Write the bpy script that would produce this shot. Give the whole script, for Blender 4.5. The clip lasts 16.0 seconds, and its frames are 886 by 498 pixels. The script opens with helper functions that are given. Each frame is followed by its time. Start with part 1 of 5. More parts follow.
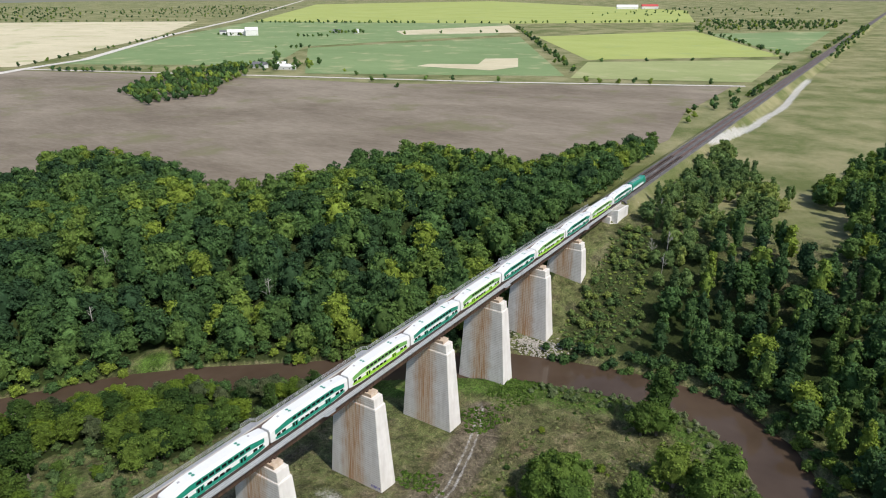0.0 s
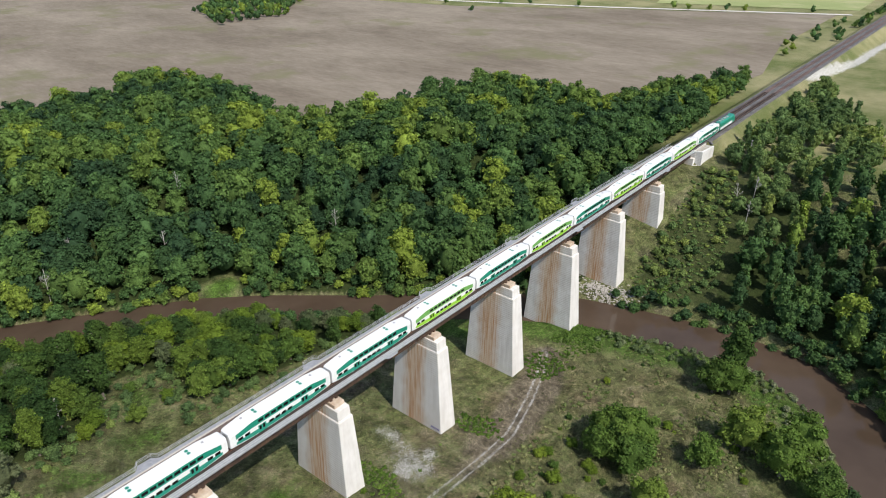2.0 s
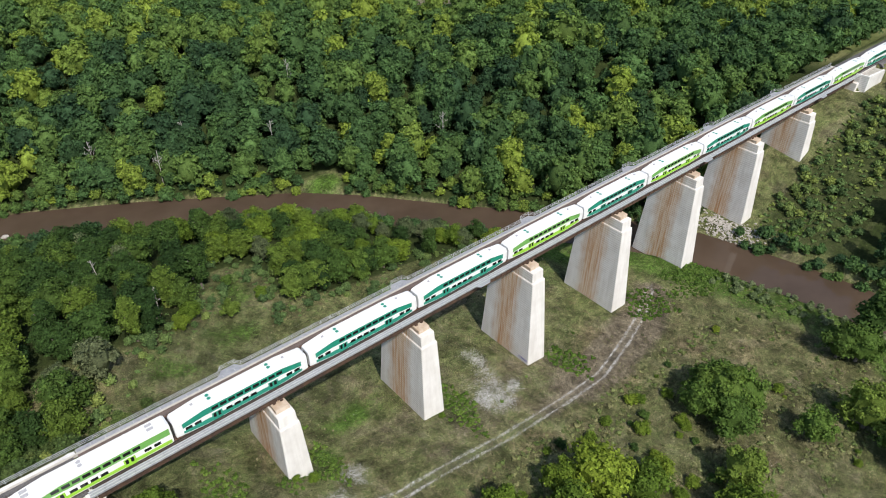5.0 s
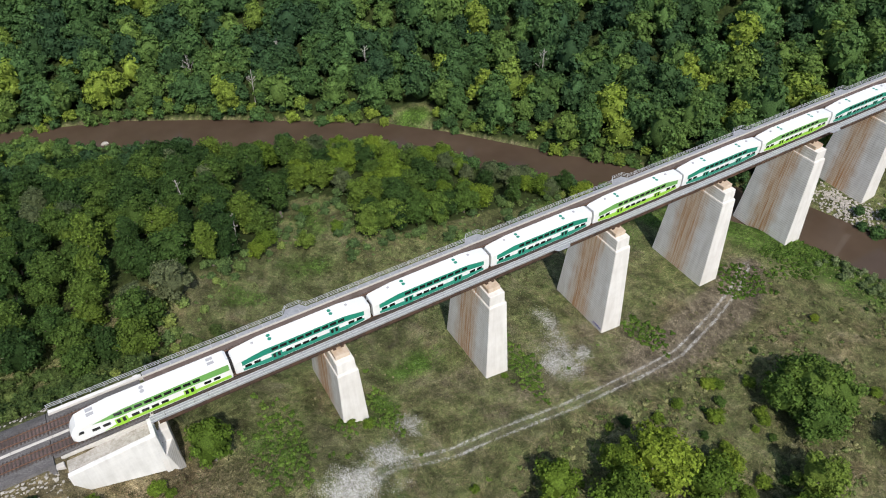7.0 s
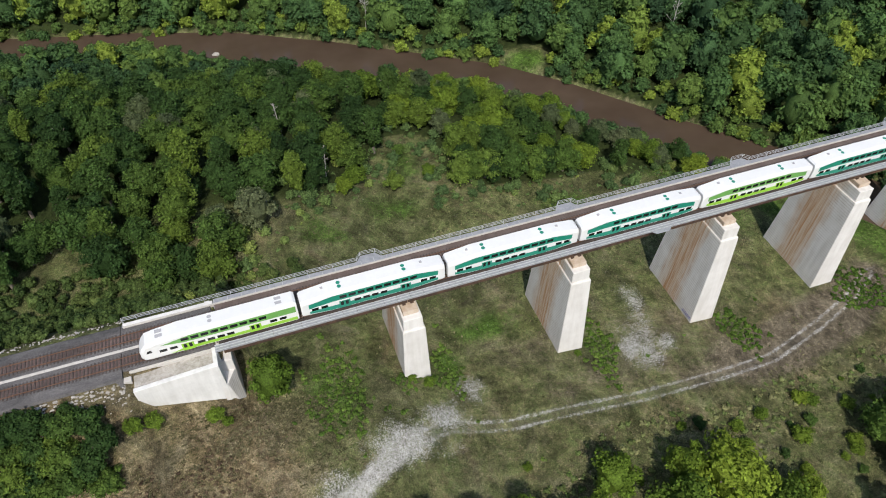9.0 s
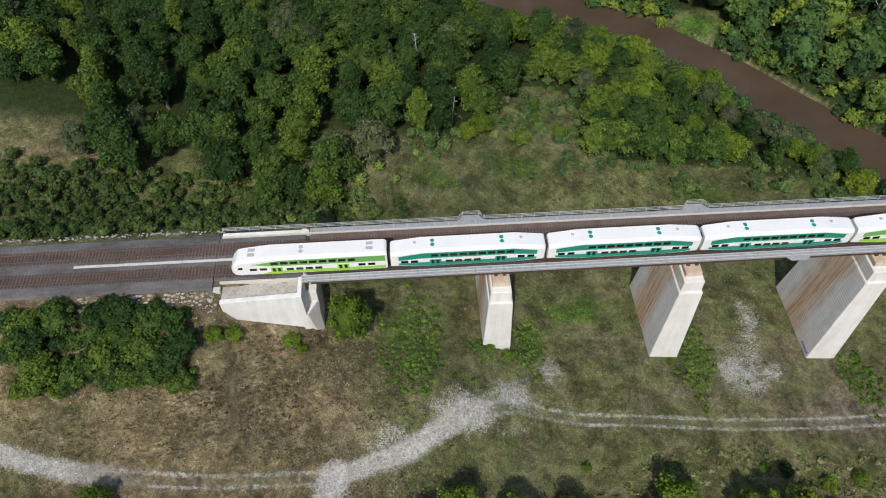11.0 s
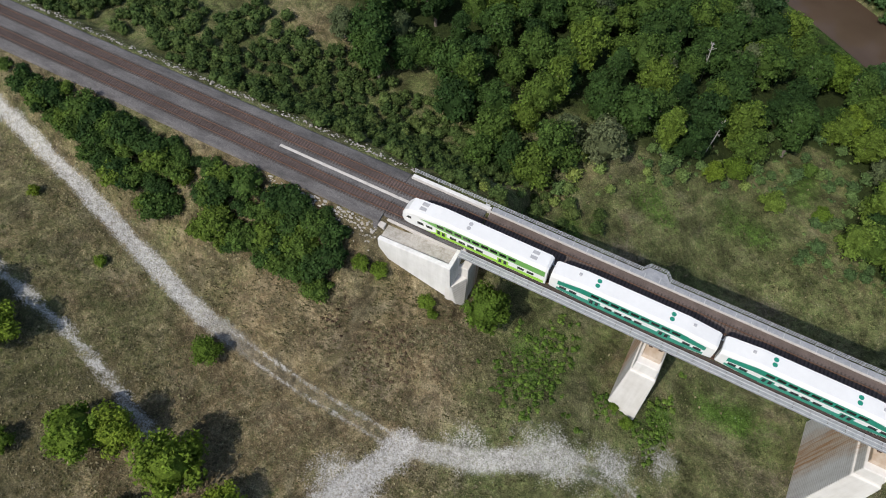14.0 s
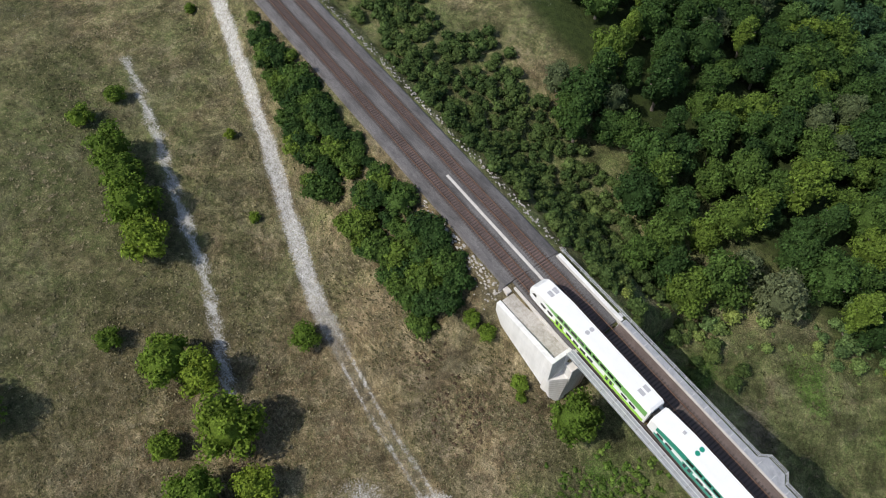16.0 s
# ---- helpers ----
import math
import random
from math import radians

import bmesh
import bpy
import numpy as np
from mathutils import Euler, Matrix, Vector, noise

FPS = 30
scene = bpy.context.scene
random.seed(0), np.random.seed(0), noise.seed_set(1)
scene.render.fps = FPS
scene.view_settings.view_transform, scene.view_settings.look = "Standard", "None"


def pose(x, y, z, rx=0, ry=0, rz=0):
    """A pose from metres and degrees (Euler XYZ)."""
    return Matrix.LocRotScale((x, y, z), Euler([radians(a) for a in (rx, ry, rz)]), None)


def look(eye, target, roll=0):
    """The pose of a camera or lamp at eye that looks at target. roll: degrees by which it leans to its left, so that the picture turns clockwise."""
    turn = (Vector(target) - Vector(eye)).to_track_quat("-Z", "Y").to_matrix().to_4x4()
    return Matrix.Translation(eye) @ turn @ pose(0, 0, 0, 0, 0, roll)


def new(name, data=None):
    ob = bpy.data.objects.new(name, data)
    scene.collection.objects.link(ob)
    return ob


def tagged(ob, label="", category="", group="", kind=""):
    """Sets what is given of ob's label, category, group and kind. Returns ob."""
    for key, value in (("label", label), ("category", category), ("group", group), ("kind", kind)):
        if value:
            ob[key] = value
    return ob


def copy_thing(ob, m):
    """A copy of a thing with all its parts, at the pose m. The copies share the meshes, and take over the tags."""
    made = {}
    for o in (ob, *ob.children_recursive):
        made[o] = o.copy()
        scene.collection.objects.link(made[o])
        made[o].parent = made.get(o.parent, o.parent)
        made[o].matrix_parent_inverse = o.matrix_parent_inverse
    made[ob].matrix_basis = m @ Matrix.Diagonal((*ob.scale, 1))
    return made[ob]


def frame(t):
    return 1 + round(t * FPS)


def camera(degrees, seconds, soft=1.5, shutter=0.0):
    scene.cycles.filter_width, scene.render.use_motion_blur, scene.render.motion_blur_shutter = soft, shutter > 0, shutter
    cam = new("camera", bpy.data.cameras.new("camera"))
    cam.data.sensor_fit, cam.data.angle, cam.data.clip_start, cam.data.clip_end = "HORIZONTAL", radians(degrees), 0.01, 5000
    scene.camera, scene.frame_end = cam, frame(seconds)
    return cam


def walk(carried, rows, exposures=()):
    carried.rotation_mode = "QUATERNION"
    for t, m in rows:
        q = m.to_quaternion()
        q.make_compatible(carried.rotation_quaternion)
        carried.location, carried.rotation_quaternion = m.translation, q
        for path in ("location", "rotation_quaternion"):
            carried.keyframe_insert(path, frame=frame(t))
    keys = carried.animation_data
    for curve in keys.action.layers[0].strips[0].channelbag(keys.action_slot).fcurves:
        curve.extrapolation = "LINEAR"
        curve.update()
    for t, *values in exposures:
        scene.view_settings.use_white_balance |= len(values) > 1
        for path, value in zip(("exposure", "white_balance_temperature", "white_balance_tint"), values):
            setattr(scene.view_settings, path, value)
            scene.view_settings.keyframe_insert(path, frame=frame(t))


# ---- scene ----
# Drone over a railway viaduct: x runs along the bridge, deck at z = 24, river at z = -12.
cam = camera(65.57, 16.0, soft=1.05)
# seconds, eye x, y, z, heading, tilt, lean (degrees)
FLIGHT = [
    (0, -18.47, -103.61, 117.41, 33.47, -20.98, -0.20),
    (0.5, -17.29, -102.32, 118.02, 35.32, -22.55, -0.23),
    (1, -15.81, -100.92, 118.12, 36.93, -24.07, -0.16),
    (1.5, -14.01, -99.50, 118.01, 38.23, -25.55, -0.16),
    (2, -12.25, -98.00, 117.82, 39.45, -26.99, -0.16),
    (2.5, -10.18, -96.74, 117.88, 40.94, -28.49, -0.21),
    (3, -8.31, -95.43, 117.97, 42.44, -29.97, -0.22),
    (3.5, -6.42, -94.09, 117.93, 44.03, -31.45, -0.19),
    (4, -4.69, -92.67, 117.89, 45.87, -32.91, -0.14),
    (6.5, 4.32, -85.67, 118.39, 56.92, -40.43, -0.11),
    (7, 6.07, -84.11, 118.33, 59.39, -41.93, -0.14),
    (7.5, 7.55, -82.31, 118.18, 61.73, -43.38, -0.07),
    (8, 9.11, -80.47, 117.93, 64.40, -44.83, -0.02),
    (10.5, 15.75, -71.96, 117.06, 81.81, -51.67, -0.02),
    (11, 17.31, -69.68, 117.34, 86.40, -53.31, -0.05),
    (11.5, 18.81, -67.56, 117.63, 91.46, -54.91, -0.31),
    (12, 19.93, -64.98, 117.69, 96.64, -56.50, -0.32),
    (12.5, 21.03, -62.65, 117.41, 101.95, -57.91, -0.49),
    (13, 22.03, -60.40, 117.19, 107.18, -58.57, -0.64),
    (13.5, 22.46, -57.73, 117.15, 112.16, -58.68, -0.52),
    (14, 22.72, -55.04, 117.43, 118.69, -58.79, -0.39),
    (14.5, 22.90, -52.45, 117.72, 125.18, -58.61, -0.33),
    (15, 22.81, -49.82, 117.94, 131.70, -58.35, -0.19),
    (15.5, 22.80, -47.25, 117.87, 138.25, -57.88, -0.28),
    (16, 22.55, -44.63, 117.67, 144.98, -56.87, -0.31),
]


def aim(x, y, z, heading, tilt, lean):
    h, p = radians(heading), radians(tilt)
    way = Vector((math.cos(p) * math.cos(h), math.cos(p) * math.sin(h), math.sin(p)))
    return look((x, y, z), Vector((x, y, z)) + way * 50, lean)


walk(cam, [(t, aim(*rest)) for t, *rest in FLIGHT], [(0, 0.18), (2, 0.3), (4, 0.38), (6.5, 0.3), (8, 0.22), (10.5, 0.06), (13, 0.02), (16, 0.19)])

# ---- world, sun ----
SUN_AZ, SUN_EL = 255.0, 50.0      # where the sun stands: degrees from +x towards +y, and above the horizon
world = bpy.data.worlds.new("sky")
scene.world = world
world.use_nodes = True
wn = world.node_tree.nodes
sky = wn.new("ShaderNodeTexSky")
sky.sky_type = "NISHITA"
sky.sun_disc = False
sky.sun_elevation = radians(SUN_EL)
sky.sun_rotation = radians(90 - SUN_AZ)
sky.air_density, sky.dust_density = 1.0, 1.5
world.node_tree.links.new(sky.outputs[0], wn["Background"].inputs[0])
wn["Background"].inputs[1].default_value = 0.13
sun_data = bpy.data.lights.new("sun", "SUN")
sun_data.energy, sun_data.angle, sun_data.color = 3.5, radians(0.6), (1.0, 0.95, 0.87)
sun = new("sun", sun_data)
sa, se = radians(SUN_AZ), radians(SUN_EL)
sun_from = Vector((math.cos(sa) * math.cos(se), math.sin(sa) * math.cos(se), math.sin(se)))
sun.matrix_world = look(sun_from * 300, (0, 0, 0))

# ---- materials ----


class Nodes:
    """Short-hand for building node materials."""

    def __init__(self, name, rough=0.8, metal=0.0):
        self.mat = bpy.data.materials.new(name)
        self.mat.use_nodes = True
        self.tree = self.mat.node_tree
        self.bsdf = self.tree.nodes["Principled BSDF"]
        self.bsdf.inputs["Roughness"].default_value = rough
        self.bsdf.inputs["Metallic"].default_value = metal

    def add(self, kind, **values):
        node = self.tree.nodes.new("ShaderNode" + kind)
        for key, value in values.items():
            if key in node.inputs:
                node.inputs[key].default_value = value
        return node

    def link(self, a, b):
        self.tree.links.new(a, b)

    def coords(self, scale=(1, 1, 1), local=False):
        src = self.add("TexCoord").outputs["Object"] if local else self.add("NewGeometry").outputs["Position"]
        m = self.add("Mapping")
        m.inputs["Scale"].default_value = scale
        self.link(src, m.inputs[0])
        return m.outputs[0]

    def noise(self, scale, detail=4, rough=0.6, stretch=(1, 1, 1), local=False):
        n = self.add("TexNoise", Scale=scale, Detail=detail, Roughness=rough)
        self.link(self.coords(stretch, local), n.inputs["Vector"])
        return n.outputs["Fac"]

    def ramp(self, fac, *stops):
        r = self.add("ValToRGB")
        while len(r.color_ramp.elements) < len(stops):
            r.color_ramp.elements.new(0.5)
        for e, (pos, col) in zip(r.color_ramp.elements, stops):
            e.position = pos
            e.color = (*col, 1) if not isinstance(col, (int, float)) else (col, col, col, 1)
        self.link(fac, r.inputs[0])
        return r.outputs[0]

    def mix(self, fac, a, b, blend="MIX"):
        m = self.tree.nodes.new("ShaderNodeMix")
        m.data_type, m.blend_type = "RGBA", blend
        for value, sock in ((fac, m.inputs[0]), (a, m.inputs[6]), (b, m.inputs[7])):
            if isinstance(value, (int, float)):
                sock.default_value = value
            elif isinstance(value, tuple):
                sock.default_value = (*value, 1)
            else:
                self.link(value, sock)
        return m.outputs[2]

    def math(self, op, a, b=0.0, clamp=False):
        m = self.tree.nodes.new("ShaderNodeMath")
        m.operation, m.use_clamp = op, clamp
        for value, sock in ((a, m.inputs[0]), (b, m.inputs[1])):
            if isinstance(value, (int, float)):
                sock.default_value = value
            else:
                self.link(value, sock)
        return m.outputs[0]

    def attr(self, name):
        a = self.add("Attribute")
        a.attribute_name = name
        return a.outputs["Fac"]

    def done(self, colour, bump=None, strength=0.3, distance=0.1):
        if isinstance(colour, tuple):
            self.bsdf.inputs["Base Color"].default_value = (*colour, 1)
        else:
            self.link(colour, self.bsdf.inputs["Base Color"])
        if bump is not None:
            b = self.add("Bump", Strength=strength, Distance=distance)
            self.link(bump, b.inputs["Height"])
            self.link(b.outputs[0], self.bsdf.inputs["Normal"])
        return self.mat


def plain(name, a, b, scale=1.0, rough=0.7, metal=0.0, bump=0.15, local=False, stretch=(1, 1, 1), fine=6.0):
    """Two tones mixed by a broad and a fine noise, with fine relief."""
    n = Nodes(name, rough, metal)
    broad = n.noise(scale, 5, 0.65, stretch, local)
    small = n.noise(scale * fine, 3, 0.6, stretch, local)
    f = n.math("ADD", n.math("MULTIPLY", broad, 0.65), n.math("MULTIPLY", small, 0.35))
    return n.done(n.ramp(f, (0.33, a), (0.67, b)), small, bump, 0.05)


def leaf_material(name, dark, mid, bright, per_tree):
    n = Nodes(name, 0.75)
    n.bsdf.inputs["Specular IOR Level"].default_value = 0.1
    island = n.add("NewGeometry").outputs["Random Per Island"]
    tree = n.attr("tint") if per_tree else n.add("ObjectInfo").outputs["Random"]
    base = n.ramp(tree, (0.0, dark), (0.5, mid), (0.82, tuple(0.6 * a + 0.4 * b for a, b in zip(mid, bright))), (1.0, bright))
    vary = n.ramp(island, (0.0, 0.68), (0.5, 1.0), (1.0, 1.42))
    patch = n.ramp(n.noise(0.35, 2), (0.3, 0.8), (0.7, 1.2))
    sprays = n.noise(3.4, 4, 0.75)
    patch = n.mix(1.0, patch, n.ramp(sprays, (0.34, 0.5), (0.5, 0.95), (0.66, 1.5)), "MULTIPLY")
    colour = n.mix(1.0, n.mix(1.0, base, vary, "MULTIPLY"), patch, "MULTIPLY")
    n.done(colour, sprays, 0.5, 0.15)
    glow = n.add("BsdfTranslucent")
    n.link(n.mix(1.0, colour, (1.0, 1.15, 0.5), "MULTIPLY"), glow.inputs["Color"])
    both = n.add("MixShader", Fac=0.22)
    out = n.tree.nodes["Material Output"]
    n.link(n.bsdf.outputs[0], both.inputs[1])
    n.link(glow.outputs[0], both.inputs[2])
    n.link(both.outputs[0], out.inputs[0])
    return n.mat


def ground_material():
    n = Nodes("ground", 0.95)
    n.bsdf.inputs["Specular IOR Level"].default_value = 0.1
    big, mid, small = n.noise(0.03, 4), n.noise(0.16, 5, 0.68), n.noise(0.9, 6, 0.75)
    tiny = n.noise(4.0, 4, 0.75)
    swirl = n.add("TexNoise", Scale=0.35, Detail=6.0, Roughness=0.7, Distortion=1.6)
    n.link(n.coords(), swirl.inputs["Vector"])
    grain = n.ramp(n.math("ADD", n.math("MULTIPLY", small, 0.5), n.math("MULTIPLY", tiny, 0.5)), (0.30, 0.35), (0.5, 0.95), (0.70, 1.95))
    grass = n.mix(n.ramp(swirl.outputs["Fac"], (0.35, 0.0), (0.65, 1.0)), (0.095, 0.130, 0.042), (0.195, 0.205, 0.086))
    lush = n.mix(n.ramp(small, (0.35, 0.0), (0.65, 1.0)), (0.052, 0.105, 0.016), (0.105, 0.175, 0.035))
    straw = n.ramp(swirl.outputs["Fac"], (0.28, (0.058, 0.062, 0.024)), (0.41, (0.130, 0.098, 0.052)), (0.53, (0.215, 0.165, 0.095)), (0.68, (0.36, 0.295, 0.18)))
    brown = n.mix(n.ramp(small, (0.3, 0.0), (0.7, 1.0)), (0.118, 0.098, 0.066), (0.22, 0.186, 0.130))
    grit = n.noise(14.0, 3, 0.7)
    chalk = n.mix(n.ramp(n.math("ADD", n.math("MULTIPLY", grit, 0.6), n.math("MULTIPLY", small, 0.4)), (0.38, 0.0), (0.6, 1.0)), (0.25, 0.235, 0.215), (0.72, 0.71, 0.685))
    pale = n.mix(n.ramp(n.noise(0.02, 5, 0.65), (0.38, 0.0), (0.62, 1.0)), (0.125, 0.150, 0.052), (0.30, 0.28, 0.15))
    # very dark ground: woodland floor, and painted cloud shade on the west meadow
    forest_and_shade = n.mix(n.ramp(small, (0.3, 0.0), (0.7, 1.0)), (0.018, 0.026, 0.010), (0.05, 0.07, 0.02))
    ragged = n.math("ADD", n.math("MULTIPLY", n.math("SUBTRACT", mid, 0.5), 0.9), n.math("MULTIPLY", n.math("SUBTRACT", tiny, 0.5), 1.3))

    def mask(name, low=0.35, high=0.65, amount=1.0):
        f = n.math("ADD", n.attr(name), n.math("MULTIPLY", ragged, amount))
        return n.ramp(f, (low, 0.0), (high, 1.0))

    dryness = n.math("ADD", n.attr("dry"), n.math("ADD", n.math("MULTIPLY", n.math("SUBTRACT", big, 0.5), 0.8), ragged))
    c = n.mix(n.ramp(dryness, (0.3, 0.0), (0.75, 1.0)), grass, straw)
    worn = n.add("TexNoise", Scale=0.11, Detail=7.0, Roughness=0.72, Distortion=0.8)
    n.link(n.coords(), worn.inputs["Vector"])
    c = n.mix(n.ramp(worn.outputs["Fac"], (0.50, 0.0), (0.66, 0.75)), c, (0.175, 0.155, 0.10))
    wisps = n.add("TexNoise", Scale=0.5, Detail=9.0, Roughness=0.8, Distortion=2.6)
    n.link(n.coords((1, 1.5, 1)), wisps.inputs["Vector"])
    c = n.mix(n.ramp(wisps.outputs["Fac"], (0.53, 0.0), (0.64, 0.7)), c, (0.27, 0.225, 0.135))
    c = n.mix(n.ramp(wisps.outputs["Fac"], (0.34, 0.75), (0.45, 0.0)), c, (0.040, 0.043, 0.018))
    drift = n.add("TexNoise", Scale=0.055, Detail=8.0, Roughness=0.7, Distortion=1.8)
    n.link(n.coords(), drift.inputs["Vector"])
    c = n.mix(n.math("MULTIPLY", n.ramp(drift.outputs["Fac"], (0.38, 0.8), (0.52, 0.0)), n.ramp(n.attr("dry"), (0.3, 1.0), (0.75, 0.25))), c, n.mix(small, (0.052, 0.060, 0.022), (0.098, 0.098, 0.044)))
    c = n.mix(n.ramp(drift.outputs["Fac"], (0.55, 0.0), (0.66, 0.5)), c, n.mix(small, (0.15, 0.105, 0.062), (0.27, 0.21, 0.13)))
    c = n.mix(mask("lush"), c, lush)
    c = n.mix(mask("earth"), c, brown)
    blades = n.add("TexNoise", Scale=6.5, Detail=6.0, Roughness=0.8, Distortion=1.2)
    n.link(n.coords(), blades.inputs["Vector"])
    dapple = n.ramp(n.noise(0.22, 5, 0.7), (0.36, 0.48), (0.5, 0.88), (0.66, 1.25))
    c = n.mix(1.0, c, n.ramp(blades.outputs["Fac"], (0.36, 0.30), (0.5, 0.88), (0.64, 2.1)), "MULTIPLY")
    c = n.mix(1.0, c, dapple, "MULTIPLY")
    c = n.mix(0.85, c, n.mix(1.0, c, grain, "MULTIPLY"))
    c = n.mix(mask("wood", 0.3, 0.7, 0.4), c, forest_and_shade)
    c = n.mix(n.attr("meadow"), c, pale)

    def ruts(name, amount):
        a = n.math("ABSOLUTE", n.attr(name))
        close = n.ramp(n.math("MULTIPLY", n.attr(name + "_off"), 0.2), (0.55, 1.0), (0.7, 0.0))
        rough = n.math("MULTIPLY", ragged, 1.0)
        pair = n.ramp(n.math("ADD", n.math("ABSOLUTE", n.math("SUBTRACT", a, 0.95)), rough), (0.2, 1.0), (0.42, 0.0))
        full = n.ramp(n.math("ADD", n.math("MULTIPLY", a, 0.25), n.math("MULTIPLY", ragged, 0.8)), (0.27, 1.0), (0.44, 0.0))
        patchy = n.ramp(worn.outputs["Fac"], (0.36, 0.32), (0.55, 0.95))
        broken = n.ramp(n.noise(1.1, 6, 0.8), (0.42, 0.1), (0.56, 1.0))
        both = n.math("MAXIMUM", n.math("MULTIPLY", n.math("MULTIPLY", pair, patchy), broken), n.math("MULTIPLY", full, n.attr(amount)))
        return n.math("MULTIPLY", both, close)

    bare = n.math("MAXIMUM", ruts("trail", "trail_wear"), ruts("lane", "lane_wear"))
    bare = n.math("MAXIMUM", bare, mask("chalk", 0.40, 0.68, 1.5))
    speckle = n.ramp(n.noise(2.4, 5, 0.8), (0.36, 0.25), (0.54, 1.0))
    c = n.mix(n.math("MULTIPLY", bare, speckle), c, chalk)
    relief = n.math("ADD", small, n.math("ADD", n.math("MULTIPLY", tiny, 0.6), n.math("MULTIPLY", blades.outputs["Fac"], 0.5)))
    return n.done(c, relief, 0.9, 0.35)


def field_material(name, a, b, patch, scale=0.012, angle=0.4):
    n = Nodes(name, 0.95)
    n.bsdf.inputs["Specular IOR Level"].default_value = 0.1
    long = n.noise(scale, 7, 0.68, (1.0, 0.55, 1))
    small = n.noise(0.35, 4, 0.7, (1, 0.3, 1))
    c = n.ramp(n.math("ADD", n.math("MULTIPLY", long, 0.7), n.math("MULTIPLY", small, 0.3)), (0.38, a), (0.62, b))
    c = n.mix(n.ramp(n.noise(scale * 1.7, 4), (0.56, 0.0), (0.68, 0.8)), c, patch)
    return n.done(c, small, 0.4, 0.3)


def concrete_material(name, light, dark, rust=0.0):
    n = Nodes(name, 0.9)
    n.bsdf.inputs["Specular IOR Level"].default_value = 0.2
    broad = n.noise(0.25, 5, 0.65)
    streak = n.noise(1.0, 4, 0.6, (0.9, 0.9, 0.08))
    c = n.mix(n.ramp(n.math("ADD", n.math("MULTIPLY", broad, 0.5), n.math("MULTIPLY", streak, 0.5)), (0.36, 0.0), (0.62, 1.0)), dark, light)
    boards = n.add("TexWave", Scale=0.55, Distortion=0.35, Detail=2.0)
    boards.bands_direction = "Z"
    n.link(n.coords(), boards.inputs["Vector"])
    facing = n.add("SeparateXYZ")
    n.link(n.add("NewGeometry").outputs["True Normal"], facing.inputs[0])
    broadside = n.ramp(n.math("ABSOLUTE", facing.outputs[0]), (0.5, 0.03), (0.9, 1.0))
    if rust:
        side = n.add("SeparateXYZ")
        n.link(n.coords((1, 1, 1), True), side.inputs[0])
        away = n.math("MULTIPLY", n.math("ABSOLUTE", n.math("SUBTRACT", side.outputs[1], 0.9)), 0.16)
        band = n.ramp(n.math("ADD", away, n.math("MULTIPLY", n.math("SUBTRACT", broad, 0.5), 0.5)), (0.22, 1.0), (0.72, 0.0))
        runs = n.ramp(n.noise(1.0, 6, 0.75, (1.0, 1.9, 0.05)), (0.45, 0.0), (0.60, 1.0))
        c = n.mix(n.math("MULTIPLY", n.math("MULTIPLY", band, broadside), 0.75 * rust), c, (0.58, 0.43, 0.29))
        c = n.mix(n.math("MULTIPLY", n.math("MULTIPLY", runs, band), 0.95 * rust), c, (0.43, 0.215, 0.09))
        grime = n.ramp(n.noise(1.3, 4, 0.65, (1.0, 1.0, 0.05)), (0.54, 0.0), (0.74, 0.2))
        c = n.mix(n.math("MULTIPLY", grime, broadside), c, (0.24, 0.225, 0.21))
    level = n.add("SeparateXYZ")
    n.link(n.coords(), level.inputs[0])
    lift = n.math("FRACT", n.math("ADD", n.math("MULTIPLY", level.outputs[2], 1.55), n.math("MULTIPLY", n.noise(0.3, 2), 0.12)))
    joint = n.math("MULTIPLY", n.ramp(lift, (0.0, 1.0), (0.24, 1.0), (0.36, 0.0)), n.ramp(n.noise(0.45, 4, 0.6), (0.38, 0.35), (0.62, 1.0)))
    c = n.mix(n.math("MULTIPLY", joint, broadside), c, n.mix(1.0, c, (0.74, 0.71, 0.68), "MULTIPLY"))
    return n.done(c, n.math("ADD", boards.outputs["Fac"], n.noise(3.0, 3)), 0.16, 0.05)


def ballast_material():
    """Grey crushed stone, stained rust-brown along the two tracks."""
    n = Nodes("ballast", 0.95)
    small, broad = n.noise(7.0, 3, 0.7), n.noise(0.5, 4)
    stone = n.ramp(small, (0.3, (0.052, 0.049, 0.050)), (0.7, (0.165, 0.155, 0.152)))
    rusty = n.ramp(small, (0.3, (0.062, 0.037, 0.033)), (0.7, (0.165, 0.108, 0.096)))
    y = n.add("SeparateXYZ")
    n.link(n.add("NewGeometry").outputs["Position"], y.inputs[0])
    off = n.math("ABSOLUTE", n.math("SUBTRACT", n.math("ABSOLUTE", n.math("SUBTRACT", y.outputs[1], 0.05)), 2.3))
    f = n.ramp(n.math("ADD", off, n.math("MULTIPLY", n.math("SUBTRACT", broad, 0.5), 0.6)), (0.75, 1.0), (1.0, 0.0))
    dirt = n.ramp(n.noise(0.35, 6, 0.75, (0.4, 1, 1)), (0.36, 0.62), (0.5, 1.0), (0.64, 1.35))
    return n.done(n.mix(1.0, n.mix(n.math("MULTIPLY", f, 0.85), stone, rusty), dirt, "MULTIPLY"), small, 0.8, 0.1)


